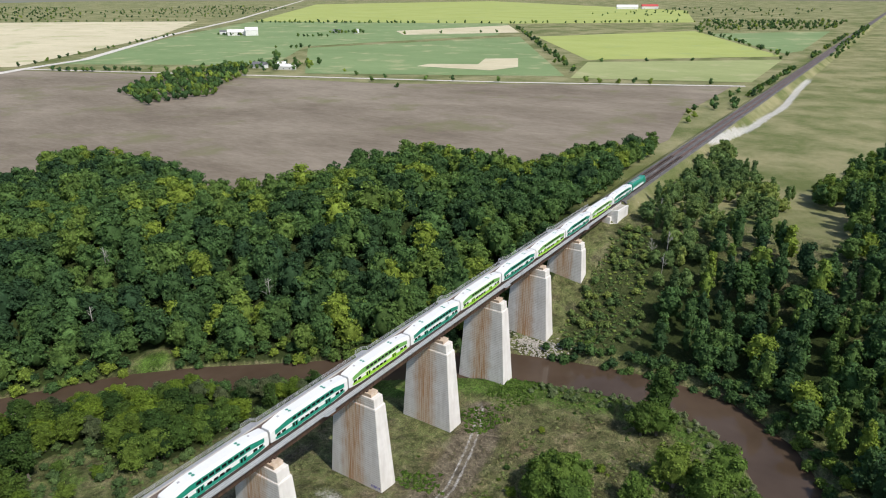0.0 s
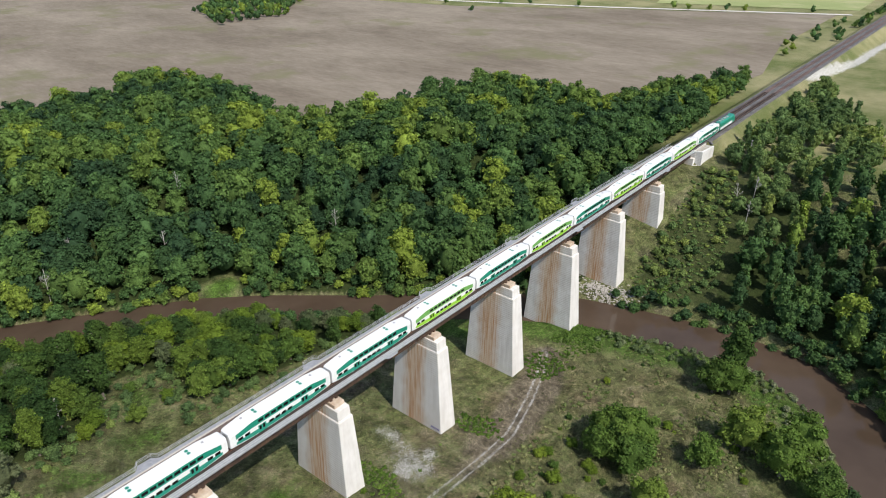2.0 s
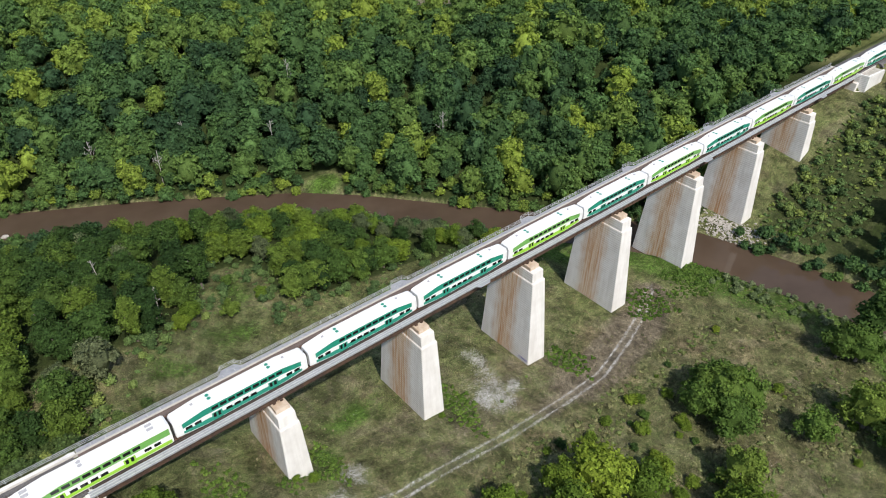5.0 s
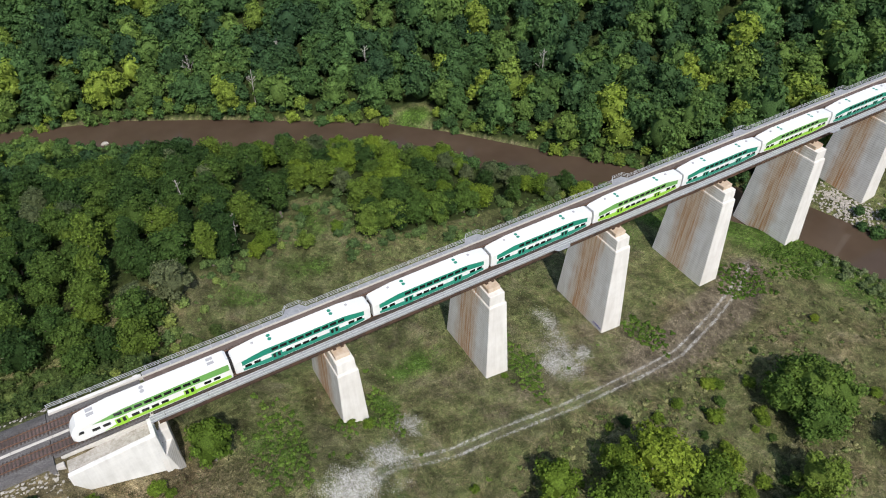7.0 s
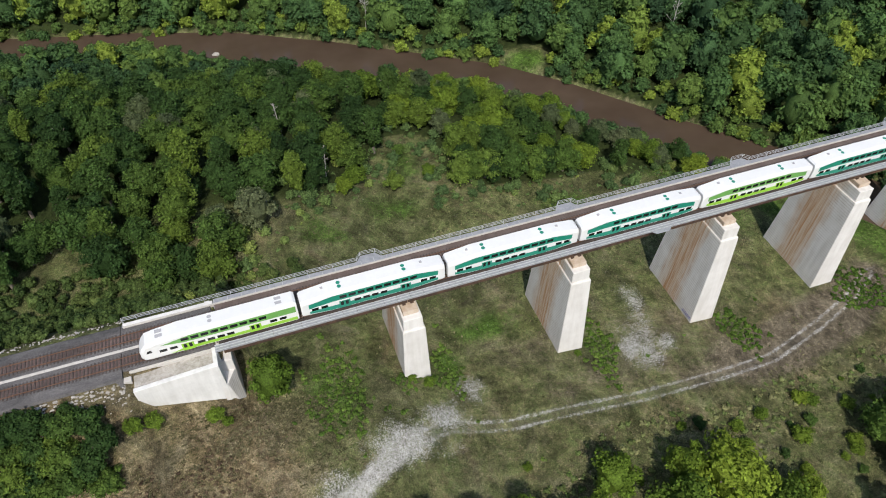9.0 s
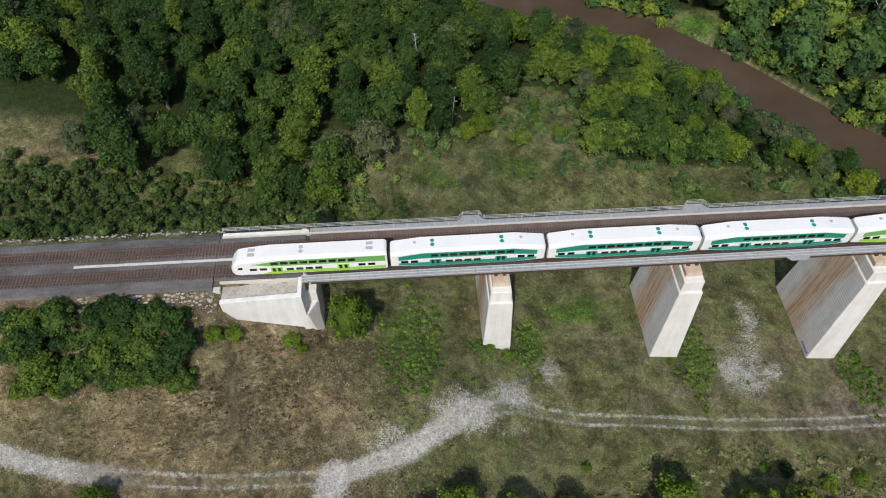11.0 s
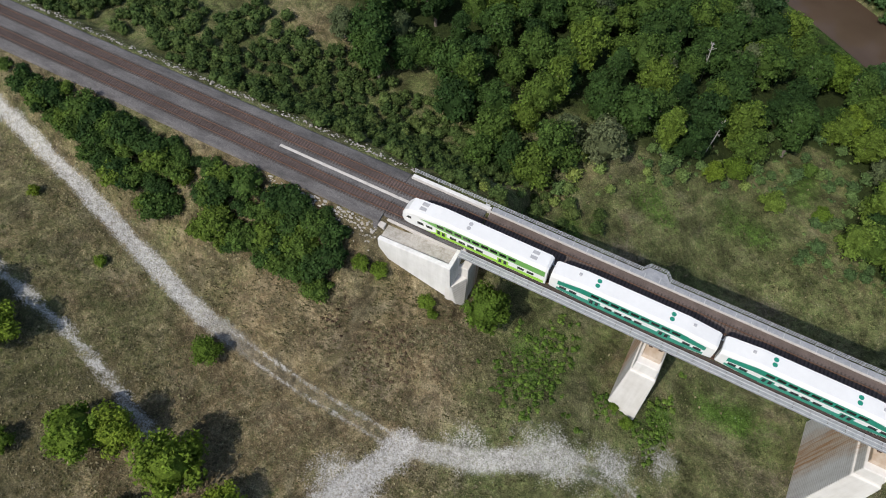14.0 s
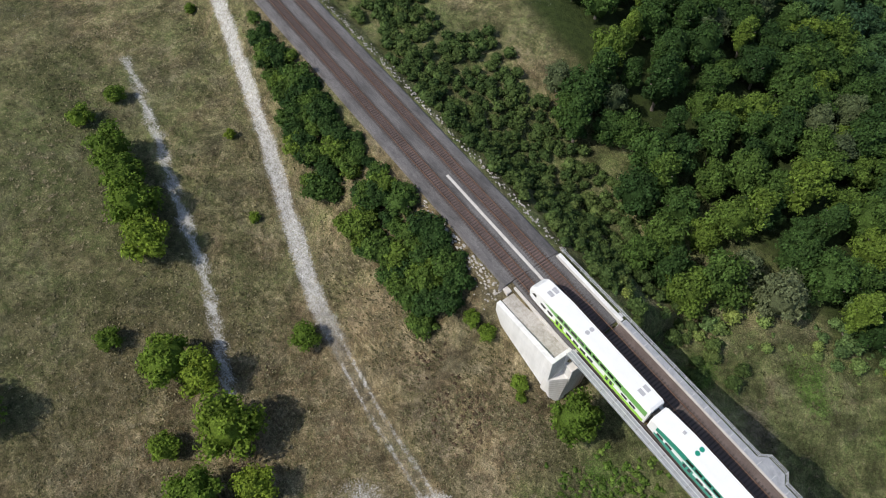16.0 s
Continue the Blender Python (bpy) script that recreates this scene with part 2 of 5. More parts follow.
def water_material():
    n = Nodes("river_water", 0.08)
    ripples = n.noise(1.2, 3, 0.6, (1, 1, 1))
    c = n.ramp(n.noise(0.05, 3), (0.3, (0.060, 0.041, 0.028)), (0.7, (0.088, 0.062, 0.044)))
    n.bsdf.inputs["IOR"].default_value = 1.33
    return n.done(c, ripples, 0.06, 0.05)


M = {
    "ground": ground_material(),
    # lighter green kind of leaf, its colour brightened further to look sunlit
    "sunny_leaf": leaf_material("sunlit_green_leaves", (0.077, 0.127, 0.018), (0.110, 0.170, 0.022), (0.176, 0.232, 0.027), False),
    "leaf": leaf_material("tree_leaves", (0.024, 0.052, 0.015), (0.049, 0.092, 0.022), (0.112, 0.165, 0.026), False),
    "reed": leaf_material("grey_green_reeds", (0.115, 0.160, 0.065), (0.165, 0.205, 0.10), (0.225, 0.25, 0.145), True),
    "herb": leaf_material("tall_herb_leaves", (0.10, 0.155, 0.042), (0.15, 0.190, 0.066), (0.235, 0.235, 0.11), True),
    "mid_leaf": leaf_material("fresh_green_leaves", (0.056, 0.102, 0.022), (0.092, 0.154, 0.030), (0.14, 0.20, 0.036), False),
    "thicket_leaf": leaf_material("thicket_leaves", (0.052, 0.086, 0.026), (0.072, 0.110, 0.032), (0.105, 0.140, 0.042), True),
    "lush_herb": leaf_material("lush_herb_leaves", (0.060, 0.110, 0.020), (0.088, 0.150, 0.027), (0.13, 0.195, 0.04), True),
    "wood_leaf": leaf_material("woodland_leaves", (0.031, 0.066, 0.029), (0.068, 0.130, 0.040), (0.185, 0.250, 0.040), True),
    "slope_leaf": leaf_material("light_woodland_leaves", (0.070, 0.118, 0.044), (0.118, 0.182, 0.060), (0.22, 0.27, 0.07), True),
    "grey_leaf": leaf_material("grey_green_leaves", (0.055, 0.078, 0.036), (0.08, 0.105, 0.048), (0.12, 0.14, 0.07), False),
    "withered": leaf_material("withered_weeds", (0.085, 0.060, 0.040), (0.135, 0.098, 0.064), (0.20, 0.155, 0.095), True),
    "weed": leaf_material("tall_weeds", (0.048, 0.060, 0.022), (0.10, 0.096, 0.048), (0.22, 0.19, 0.12), True),
    "bark": plain("bark", (0.09, 0.075, 0.06), (0.22, 0.19, 0.16), 2.0, 0.95),
    "pale_bark": plain("pale_bark", (0.30, 0.28, 0.255), (0.46, 0.44, 0.41), 2.0, 0.9),
    "pier": concrete_material("pier_concrete", (0.71, 0.69, 0.66), (0.58, 0.555, 0.52), 1.0),
    "rusty_concrete": concrete_material("rust_stained_concrete", (0.56, 0.47, 0.38), (0.40, 0.29, 0.20)),
    "concrete": concrete_material("weathered_concrete", (0.74, 0.73, 0.71), (0.56, 0.55, 0.53)),
    "kerb": plain("pale_concrete", (0.42, 0.39, 0.36), (0.58, 0.55, 0.51), 0.8, 0.9),
    "fill": plain("gravel_fill", (0.22, 0.20, 0.16), (0.52, 0.49, 0.45), 0.5, 0.95, 0, 0.5),
    "ballast": ballast_material(),
    "old_ballast": plain("rusty_ballast", (0.085, 0.062, 0.053), (0.165, 0.125, 0.108), 0.5, 0.95, 0, 0.6, fine=12),
    "tie": plain("creosoted_timber", (0.035, 0.027, 0.024), (0.10, 0.078, 0.068), 1.5, 0.85),
    "rail": plain("rusty_rail", (0.16, 0.085, 0.055), (0.27, 0.17, 0.12), 2.0, 0.5, 0.5),
    "girder": plain("rusted_girder_steel", (0.035, 0.025, 0.022), (0.13, 0.075, 0.045), 0.4, 0.75, 0.2, stretch=(1, 1, 0.3)),
    "grating": plain("galvanised_grating", (0.24, 0.25, 0.27), (0.38, 0.39, 0.41), 1.5, 0.6, 0.1),
    "galvanised": plain("galvanised_steel", (0.42, 0.43, 0.45), (0.60, 0.61, 0.62), 1.5, 0.5, 0.2),
    "white": plain("white_train_paint", (0.70, 0.70, 0.69), (0.76, 0.76, 0.75), 0.3, 0.35, 0, 0.02),
    "teal": plain("teal_train_paint", (0.012, 0.20, 0.135), (0.016, 0.25, 0.17), 0.3, 0.35, 0, 0.02),
    "lime": plain("lime_train_paint", (0.24, 0.50, 0.03), (0.29, 0.56, 0.04), 0.3, 0.35, 0, 0.02),
    "sage": plain("leaf_green_train_paint", (0.13, 0.33, 0.08), (0.16, 0.38, 0.095), 0.3, 0.35, 0, 0.02),
    "black": plain("black_underframe", (0.012, 0.012, 0.013), (0.035, 0.033, 0.032), 1.0, 0.7),
    "vent": plain("grey_roof_vent", (0.32, 0.32, 0.33), (0.46, 0.46, 0.47), 3.0, 0.6),
    "glass": plain("tinted_window_glass", (0.008, 0.010, 0.012), (0.015, 0.018, 0.02), 0.4, 0.08, 0, 0.0),
    "water": water_material(),
    "stone": plain("pale_river_stone", (0.25, 0.23, 0.20), (0.50, 0.47, 0.43), 0.8, 0.9, 0, 0.4),
    # far field colours are paled and greyed in place of distance haze
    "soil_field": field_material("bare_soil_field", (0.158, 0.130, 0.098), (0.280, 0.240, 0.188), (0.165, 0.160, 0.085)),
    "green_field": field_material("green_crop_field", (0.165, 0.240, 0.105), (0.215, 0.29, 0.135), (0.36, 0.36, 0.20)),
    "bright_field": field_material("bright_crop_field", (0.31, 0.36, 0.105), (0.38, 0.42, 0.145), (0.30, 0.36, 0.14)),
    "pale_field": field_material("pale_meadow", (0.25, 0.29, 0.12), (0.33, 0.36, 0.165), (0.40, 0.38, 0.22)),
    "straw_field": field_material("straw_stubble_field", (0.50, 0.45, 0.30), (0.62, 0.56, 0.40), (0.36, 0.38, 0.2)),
    "track_gravel": plain("road_gravel", (0.52, 0.49, 0.44), (0.68, 0.65, 0.59), 0.3, 0.95),
    "roof": plain("grey_roof", (0.10, 0.10, 0.11), (0.18, 0.18, 0.19), 0.5, 0.8),
    "red_roof": plain("red_roof", (0.42, 0.06, 0.06), (0.5, 0.09, 0.08), 0.5, 0.8),
    "siding": plain("white_siding", (0.62, 0.62, 0.60), (0.76, 0.76, 0.74), 0.5, 0.8),
    "graffiti": plain("blue_spray_paint", (0.06, 0.06, 0.32), (0.12, 0.11, 0.42), 2.0, 0.7),
}

# ---- shape helpers ----


def part(name, bm, material, parent, label=""):
    me = bpy.data.meshes.new(name)
    bm.to_mesh(me)
    bm.free()
    me.materials.append(M[material])
    ob = new(name, me)
    ob.parent = parent
    return tagged(ob, label) if label else ob


def thing(name, label, category, group="", kind="", at=(0, 0, 0)):
    ob = new(name)
    ob.location = at
    ob.empty_display_size = 0.5
    return tagged(ob, label, category, group, kind)


def box(bm, x0, x1, y0, y1, z0, z1):
    v = [bm.verts.new((x, y, z)) for x in (x0, x1) for y in (y0, y1) for z in (z0, z1)]
    for a in ((0, 1, 3, 2), (4, 6, 7, 5), (0, 4, 5, 1), (2, 3, 7, 6), (0, 2, 6, 4), (1, 5, 7, 3)):
        bm.faces.new([v[i] for i in a])
    return bm


def boxed(*args):
    return box(bmesh.new(), *args)


def bevelled(bm, width, segments=1):
    bmesh.ops.bevel(bm, geom=list(bm.edges), offset=width, segments=segments, affect="EDGES", profile=0.6)
    return bm


def loft(bm, rings):
    """Joins rings of equal length and closes both ends."""
    vs = [[bm.verts.new(p) for p in ring] for ring in rings]
    n = len(rings[0])
    for a, b in zip(vs, vs[1:]):
        for i in range(n):
            bm.faces.new((a[i], a[(i + 1) % n], b[(i + 1) % n], b[i]))
    bm.faces.new(vs[0][::-1])
    bm.faces.new(vs[-1])
    bmesh.ops.recalc_face_normals(bm, faces=list(bm.faces))
    return bm


def rod(bm, a, b, r, n=6):
    a, b = Vector(a), Vector(b)
    q = (b - a).to_track_quat("Z", "Y").to_matrix()
    ring = [q @ Vector((r * math.cos(k * math.tau / n), r * math.sin(k * math.tau / n), 0)) for k in range(n)]
    return loft(bm, [[a + p for p in ring], [b + p for p in ring]])


def mesh_from(name, verts, faces, material, smooth=False, **attrs):
    """An object straight from numpy arrays; attrs are float values a vertex."""
    me = bpy.data.meshes.new(name)
    me.from_pydata(verts.tolist(), [], faces.tolist() if hasattr(faces, "tolist") else faces)
    for key, value in attrs.items():
        a = me.attributes.new(key, "FLOAT", "POINT")
        a.data.foreach_set("value", np.ascontiguousarray(value, dtype=np.float32))
    me.materials.append(M[material])
    if smooth:
        me.polygons.foreach_set("use_smooth", np.ones(len(me.polygons), dtype=bool))
    return new(name, me)


# ---- the lie of the land ----
RIVER = np.array([(-420, 330), (-180, 215), (-60, 172), (-20, 162), (12, 151), (44, 133), (70, 116), (92, 101), (108, 85), (120, 70), (133, 54),
                  (149, 37), (165, 17), (177, -2), (182, -18), (186, -34), (189, -50), (189, -62), (187, -74), (176, -90), (160, -100), (135, -112), (90, -135), (0, -190), (-200, -300)], float)
WATER = -12.0


def line_distance(x, y, line):
    d = np.full(np.shape(x), 1e9)
    for (ax, ay), (bx, by) in zip(line, line[1:]):
        ux, uy = bx - ax, by - ay
        k = np.clip(((x - ax) * ux + (y - ay) * uy) / (ux * ux + uy * uy), 0, 1)
        d = np.minimum(d, np.hypot(x - ax - k * ux, y - ay - k * uy))
    return d


def line_side(x, y, line):
    """Signed distance to a line, positive on its left, clipped to 6 m."""
    d, s = np.full(np.shape(x), 1e9), np.zeros(np.shape(x))
    for (ax, ay), (bx, by) in zip(line, line[1:]):
        ux, uy = bx - ax, by - ay
        k = np.clip(((x - ax) * ux + (y - ay) * uy) / (ux * ux + uy * uy), 0, 1)
        e = np.hypot(x - ax - k * ux, y - ay - k * uy)
        side = np.where(ux * (y - ay) - uy * (x - ax) >= 0, 1.0, -1.0)
        s = np.where(e < d, side, s)
        d = np.minimum(d, e)
    return np.clip(d * s, -6, 6)


def inside(x, y, poly):
    hit = np.zeros(np.shape(x), bool)
    for (ax, ay), (bx, by) in zip(poly, list(poly[1:]) + [poly[0]]):
        if ay == by:
            continue
        hit ^= ((ay > y) != (by > y)) & (x < (bx - ax) * (y - ay) / (by - ay) + ax)
    return hit


def step(a, b, v):
    k = np.clip((v - a) / (b - a), 0, 1)
    return k * k * (3 - 2 * k)


BEND = [tuple(p) for p in RIVER] + [(-1500, -900), (-1500, 700)]


def lumps(x, y, s, seed):
    r = np.random.RandomState(seed)
    out = np.zeros(np.shape(x))
    for k in range(7):
        a, f, p = r.uniform(0, math.tau), s * r.uniform(0.6, 2.2), r.uniform(0, math.tau)
        out += np.sin((x * math.cos(a) + y * math.sin(a)) * f + p)
    return out / 7


def height(x, y):
    x, y = np.asarray(x, float), np.asarray(y, float)
    d = line_distance(x, y, RIVER)
    near = inside(x, y, BEND)
    # meander side: valley floor falling to the river, rising to the west
    floor = -3.0 - 6.5 * step(40, 115, x) - 1.0 * step(115, 170, x)
    west = step(48, 6, x)
    rise_s = 10.5 + 2.5 * step(-20, -70, x) - 5.5 * step(-14, -32, y) * step(-75, -20, x) + 3.0 * step(-60, -140, x)
    rise_n = 10.0 + 10.5 * step(-15, -75, x)
    rise = rise_s + (rise_n - rise_s) * step(-6, 14, y)
    z_in = floor + (rise - floor) * west
    bank = -9.5 + 0.30 * np.maximum(d - 12, 0)
    z_in = np.where(y > 20, np.minimum(z_in + 3 * step(20, 45, y) * step(120, 60, x), bank), z_in)
    # outer side: wooded slope up to the plateau
    z_out = -9.0 + 27.0 * step(14, 92, d)
    z = np.where(near, z_in, z_out)
    z = z + 0.45 * lumps(x, y, 0.09, 3) * step(17.9, 15, z) * step(10, 20, d)
    z = np.where(d < 22, WATER - 1.5 + (z - WATER + 1.5) * step(6.5, 12.5, d), z)
    # railway embankments beyond both abutments
    south, north = np.maximum(-6.0 + 2.0 * step(-18, -15, x) - y, 0), np.maximum(y - 6.6, 0)
    steep = 0.75 + 4.5 * step(-13, -0.5, x)
    end_w = np.maximum(x + 1.5, 0)
    bank_w = 23.1 - np.where(y < 0, south * steep + end_w * 12, np.hypot(north / 1.3, end_w * 3))
    apron = 18.3 - 0.36 * (x + 15) - 0.8 * np.maximum(-8 - y, 0) - 12 * np.maximum(x + 0.5, 0)
    bank_w = np.where((x > -15) & (y < -7.0), apron, bank_w)
    south = np.maximum(-6.0 + 2.0 * step(284, 282, x) - y, 0)
    steep = 0.75 + 7.0 * step(300, 284, x)
    end_e = np.maximum(267.5 - x, 0)
    bank_e = 23.1 - np.where(y < 0, south * steep + end_e * 12, np.hypot(north / 1.3, end_e * 3))
    return np.maximum(z, np.maximum(bank_w, bank_e))


def hz(x, y):
    return float(height(np.array([x]), np.array([y]))[0])


def spaced(lo, hi, fine, far_lo, far_hi):
    mid = list(np.arange(lo, hi + fine / 2, fine))
    a, b, s = [], [], fine
    v = lo
    while v > far_lo:
        s *= 1.18
        v -= s
        a.append(v)
    v, s = hi, fine
    while v < far_hi:
        s *= 1.08 if v < 800 else 1.2
        v += s
        b.append(v)
    return np.array(a[::-1] + mid + b)


TRAIL = [(-150, -6), (-116, -10), (-94, -15), (-77, -19), (-59, -24), (-40, -29), (-18, -31), (2, -31.5), (14, -28), (27, -20)]
FORK = [(2, -31.5), (-1, -38), (-4, -46), (-10, -70)]
LANE = [(14, -28), (24, -21), (34, -19), (46, -21), (56, -21.5), (73, -22.5), (94, -22.5), (108, -22), (124, -18), (136, -14), (146, -9)]
DITCH = [(-112, -34), (-90, -37), (-73, -40), (-55, -43), (-45, -46), (-33, -50)]
PATCHES = [(25, -21, 9, 6), (34, -17, 7, 4), (41, -12, 4, 4), (80, -11, 6, 7), (85, -1, 4, 7), (87, -12, 3, 2.5), (-3, -41, 8, 5), (12, -27, 7, 4)]
MEADOW = [(8, 6), (125, 6), (122, 41), (110, 40), (97, 45), (81, 42), (67, 43), (57, 46), (58, 56), (57, 66), (47, 69), (40, 58), (33, 50), (23, 42), (12, 37), (6, 29), (0, 20), (-2, 12)]
EAST_PATH = [(840, -14), (754, -15), (640, -20), (584, -16), (529, -15), (495, -10), (440, -5)]


def build_ground():
    gx = spaced(-165, 300, 1.5, -4300, 4700)
    gy = spaced(-150, 200, 1.5, -4300, 4700)
    x, y = np.meshgrid(gx, gy)
    z = height(x, y)
    nx, ny = len(gx), len(gy)
    idx = np.arange(nx * ny).reshape(ny, nx)
    faces = np.stack([idx[:-1, :-1], idx[:-1, 1:], idx[1:, 1:], idx[1:, :-1]], -1).reshape(-1, 4)
    d = line_distance(x, y, RIVER)
    near = inside(x, y, BEND)
    lane = line_distance(x, y, LANE)
    chalk = 1.1 * np.clip(1.25 - line_distance(x, y, FORK) / 3.2, 0, 1)
    chalk = np.maximum(chalk, 0.78 * np.clip(1.2 - line_distance(x, y, DITCH) / 1.5, 0, 1))
    for cx, cy, rx, ry in PATCHES:
        chalk = np.maximum(chalk, 0.60 * np.clip(1.35 - np.hypot((x - cx) / rx, (y - cy) / ry), 0, 1))
    chalk = np.maximum(chalk, 1.0 * np.clip(1.3 - line_distance(x, y, EAST_PATH) / 4.0, 0, 1))
    earth = 0.85 * np.clip(1.2 - np.abs(lane) / 7.0, 0, 1) * step(80, 110, x) + 0.75 * np.exp(-((x - 126) / 16) ** 2 - ((y + 18) / 7) ** 2) + 0.42 * step(35, 60, x) * step(120, 100, x) * step(-30, -16, y) * step(4, -4, y)
    earth = np.maximum(earth, 0.42 * step(11.5, 10, d) * step(8, 9, d))
    dry = (0.62 - 0.28 * step(-25, -80, x)) * step(20, -5, x) * step(6, -4, y) + 0.22 * step(20, 60, x) * step(0, -20, y) + 0.15
    dry = np.maximum(dry, 0.55 * step(-30, -50, x) * step(24, 32, y))
    dry = np.where(~near, 0.25 * step(20, 40, d) + 0.3 * step(300, 420, x) * step(20, -10, y), dry)
    for cx, cy, rx, ry in ((22, 19, 8, 4), (50, 26, 9, 4), (70, 22, 12, 5), (95, 22, 10, 4), (-10, -24, 12, 5)):
        earth = np.maximum(earth, 0.6 * np.exp(-((x - cx) / rx) ** 2 - ((y - cy) / ry) ** 2))
    lush = 0.62 * step(9, 11, d) * step(30, 20, d) * np.where(near, 1.0, 0.35) + 0.62 * np.exp(-((x - 15) / 8) ** 2 - ((y + 11) / 8) ** 2)
    for cx, cy, rx, ry in ((71, -8, 5, 9), (105, -14, 4, 8), (140, -13, 6, 7), (38, -6, 4, 6), (50, 2, 12, 5), (120, 18, 14, 8), (22, 32, 8, 5), (40, 40, 8, 6), (48, 56, 5, 9), (86, 34, 14, 5), (10, 16, 5, 6)):
        lush = np.maximum(lush, 0.66 * np.exp(-((x - cx) / rx) ** 2 - ((y - cy) / ry) ** 2))
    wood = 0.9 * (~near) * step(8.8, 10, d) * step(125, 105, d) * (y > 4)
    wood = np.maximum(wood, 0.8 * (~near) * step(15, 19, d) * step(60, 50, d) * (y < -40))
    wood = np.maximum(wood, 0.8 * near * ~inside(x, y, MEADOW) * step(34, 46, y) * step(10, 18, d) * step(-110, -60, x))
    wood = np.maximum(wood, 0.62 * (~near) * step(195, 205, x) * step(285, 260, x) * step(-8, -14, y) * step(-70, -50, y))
    # west meadow patched darker by colour, for dark weeds and cloud shade
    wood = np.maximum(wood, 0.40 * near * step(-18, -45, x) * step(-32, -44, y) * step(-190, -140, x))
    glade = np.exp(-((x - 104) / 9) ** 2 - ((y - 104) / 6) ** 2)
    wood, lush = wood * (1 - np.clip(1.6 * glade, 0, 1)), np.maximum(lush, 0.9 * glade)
    meadow = (~near) * step(96, 116, d) * (0.9 + 0 * d) + near * step(-150, -260, x)
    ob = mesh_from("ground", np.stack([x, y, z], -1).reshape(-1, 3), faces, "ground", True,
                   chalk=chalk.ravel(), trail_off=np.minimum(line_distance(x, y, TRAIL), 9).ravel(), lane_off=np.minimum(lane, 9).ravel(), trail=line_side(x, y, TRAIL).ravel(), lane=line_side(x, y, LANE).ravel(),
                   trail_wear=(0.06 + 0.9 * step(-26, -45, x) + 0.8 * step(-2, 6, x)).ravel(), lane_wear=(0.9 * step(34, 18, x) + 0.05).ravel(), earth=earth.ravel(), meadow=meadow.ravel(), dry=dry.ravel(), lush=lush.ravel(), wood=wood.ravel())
    tagged(ob, "valley ground of dry and green grass with chalky tracks", "ground", kind="structure")


build_ground()


def build_water():
    v, f = [], []
    pts = [Vector((*p, 0)) for p in RIVER]
    for i, p in enumerate(pts):
        t = (pts[min(i + 1, len(pts) - 1)] - pts[max(i - 1, 0)]).normalized()
        side = Vector((-t.y, t.x, 0)) * 16
        v += [(p.x + side.x * k, p.y + side.y * k, WATER) for k in (-1, -0.5, 0, 0.5, 1)]
    for i in range(len(pts) - 1):
        f += [(i * 5 + k, i * 5 + k + 1, i * 5 + k + 6, i * 5 + k + 5) for k in range(4)]
    ob = mesh_from("river_water", np.array(v), f, "water")
    tagged(ob, "muddy brown river water winding under the viaduct", "river", kind="structure")


build_water()

# ---- far fields ----
PLAIN = 18.0


def parcel(name, label, poly, material, lift):
    bm = bmesh.new()
    top = [bm.verts.new((px, py, PLAIN + lift)) for px, py in poly]
    bm.faces.new(top)
    bmesh.ops.recalc_face_normals(bm, faces=list(bm.faces))
    if bm.faces[:][0].normal.z < 0:
        bmesh.ops.reverse_faces(bm, faces=list(bm.faces))
    ob = part(name, bm, material, None)
    tagged(ob, label, "field", kind="structure")


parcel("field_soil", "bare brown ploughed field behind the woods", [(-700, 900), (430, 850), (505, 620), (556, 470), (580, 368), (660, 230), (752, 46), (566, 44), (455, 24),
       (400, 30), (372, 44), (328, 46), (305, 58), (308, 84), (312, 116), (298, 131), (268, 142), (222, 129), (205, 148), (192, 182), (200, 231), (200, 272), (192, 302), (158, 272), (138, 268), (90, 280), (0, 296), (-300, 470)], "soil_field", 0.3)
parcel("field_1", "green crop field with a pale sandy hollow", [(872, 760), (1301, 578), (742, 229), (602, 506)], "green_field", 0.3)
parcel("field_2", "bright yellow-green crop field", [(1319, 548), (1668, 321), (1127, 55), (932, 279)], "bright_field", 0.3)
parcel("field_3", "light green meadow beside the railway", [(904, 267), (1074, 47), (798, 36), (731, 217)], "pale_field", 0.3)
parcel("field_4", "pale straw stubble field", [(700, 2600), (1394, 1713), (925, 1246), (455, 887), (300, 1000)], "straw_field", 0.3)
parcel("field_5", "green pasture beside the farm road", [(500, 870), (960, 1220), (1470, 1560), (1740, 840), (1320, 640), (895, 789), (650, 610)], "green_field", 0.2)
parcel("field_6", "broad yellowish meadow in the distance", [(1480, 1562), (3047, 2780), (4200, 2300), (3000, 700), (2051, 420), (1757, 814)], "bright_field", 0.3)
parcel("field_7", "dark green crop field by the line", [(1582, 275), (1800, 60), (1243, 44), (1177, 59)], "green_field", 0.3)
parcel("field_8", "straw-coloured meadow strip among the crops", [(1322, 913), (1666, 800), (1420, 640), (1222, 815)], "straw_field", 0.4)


def road(name, label, line, width, lift, material="track_gravel"):
    v, f = [], []
    pts = [Vector((*p, 0)) for p in line]
    for i, p in enumerate(pts):
        t = (pts[min(i + 1, len(pts) - 1)] - pts[max(i - 1, 0)]).normalized()
        s = Vector((-t.y, t.x, 0)) * width / 2
        v += [(p.x + s.x, p.y + s.y, PLAIN + lift), (p.x - s.x, p.y - s.y, PLAIN + lift)]
    f = [(2 * i, 2 * i + 1, 2 * i + 3, 2 * i + 2) for i in range(len(pts) - 1)]
    tagged(mesh_from(name, np.array(v), f, material), label, "road", kind="structure")


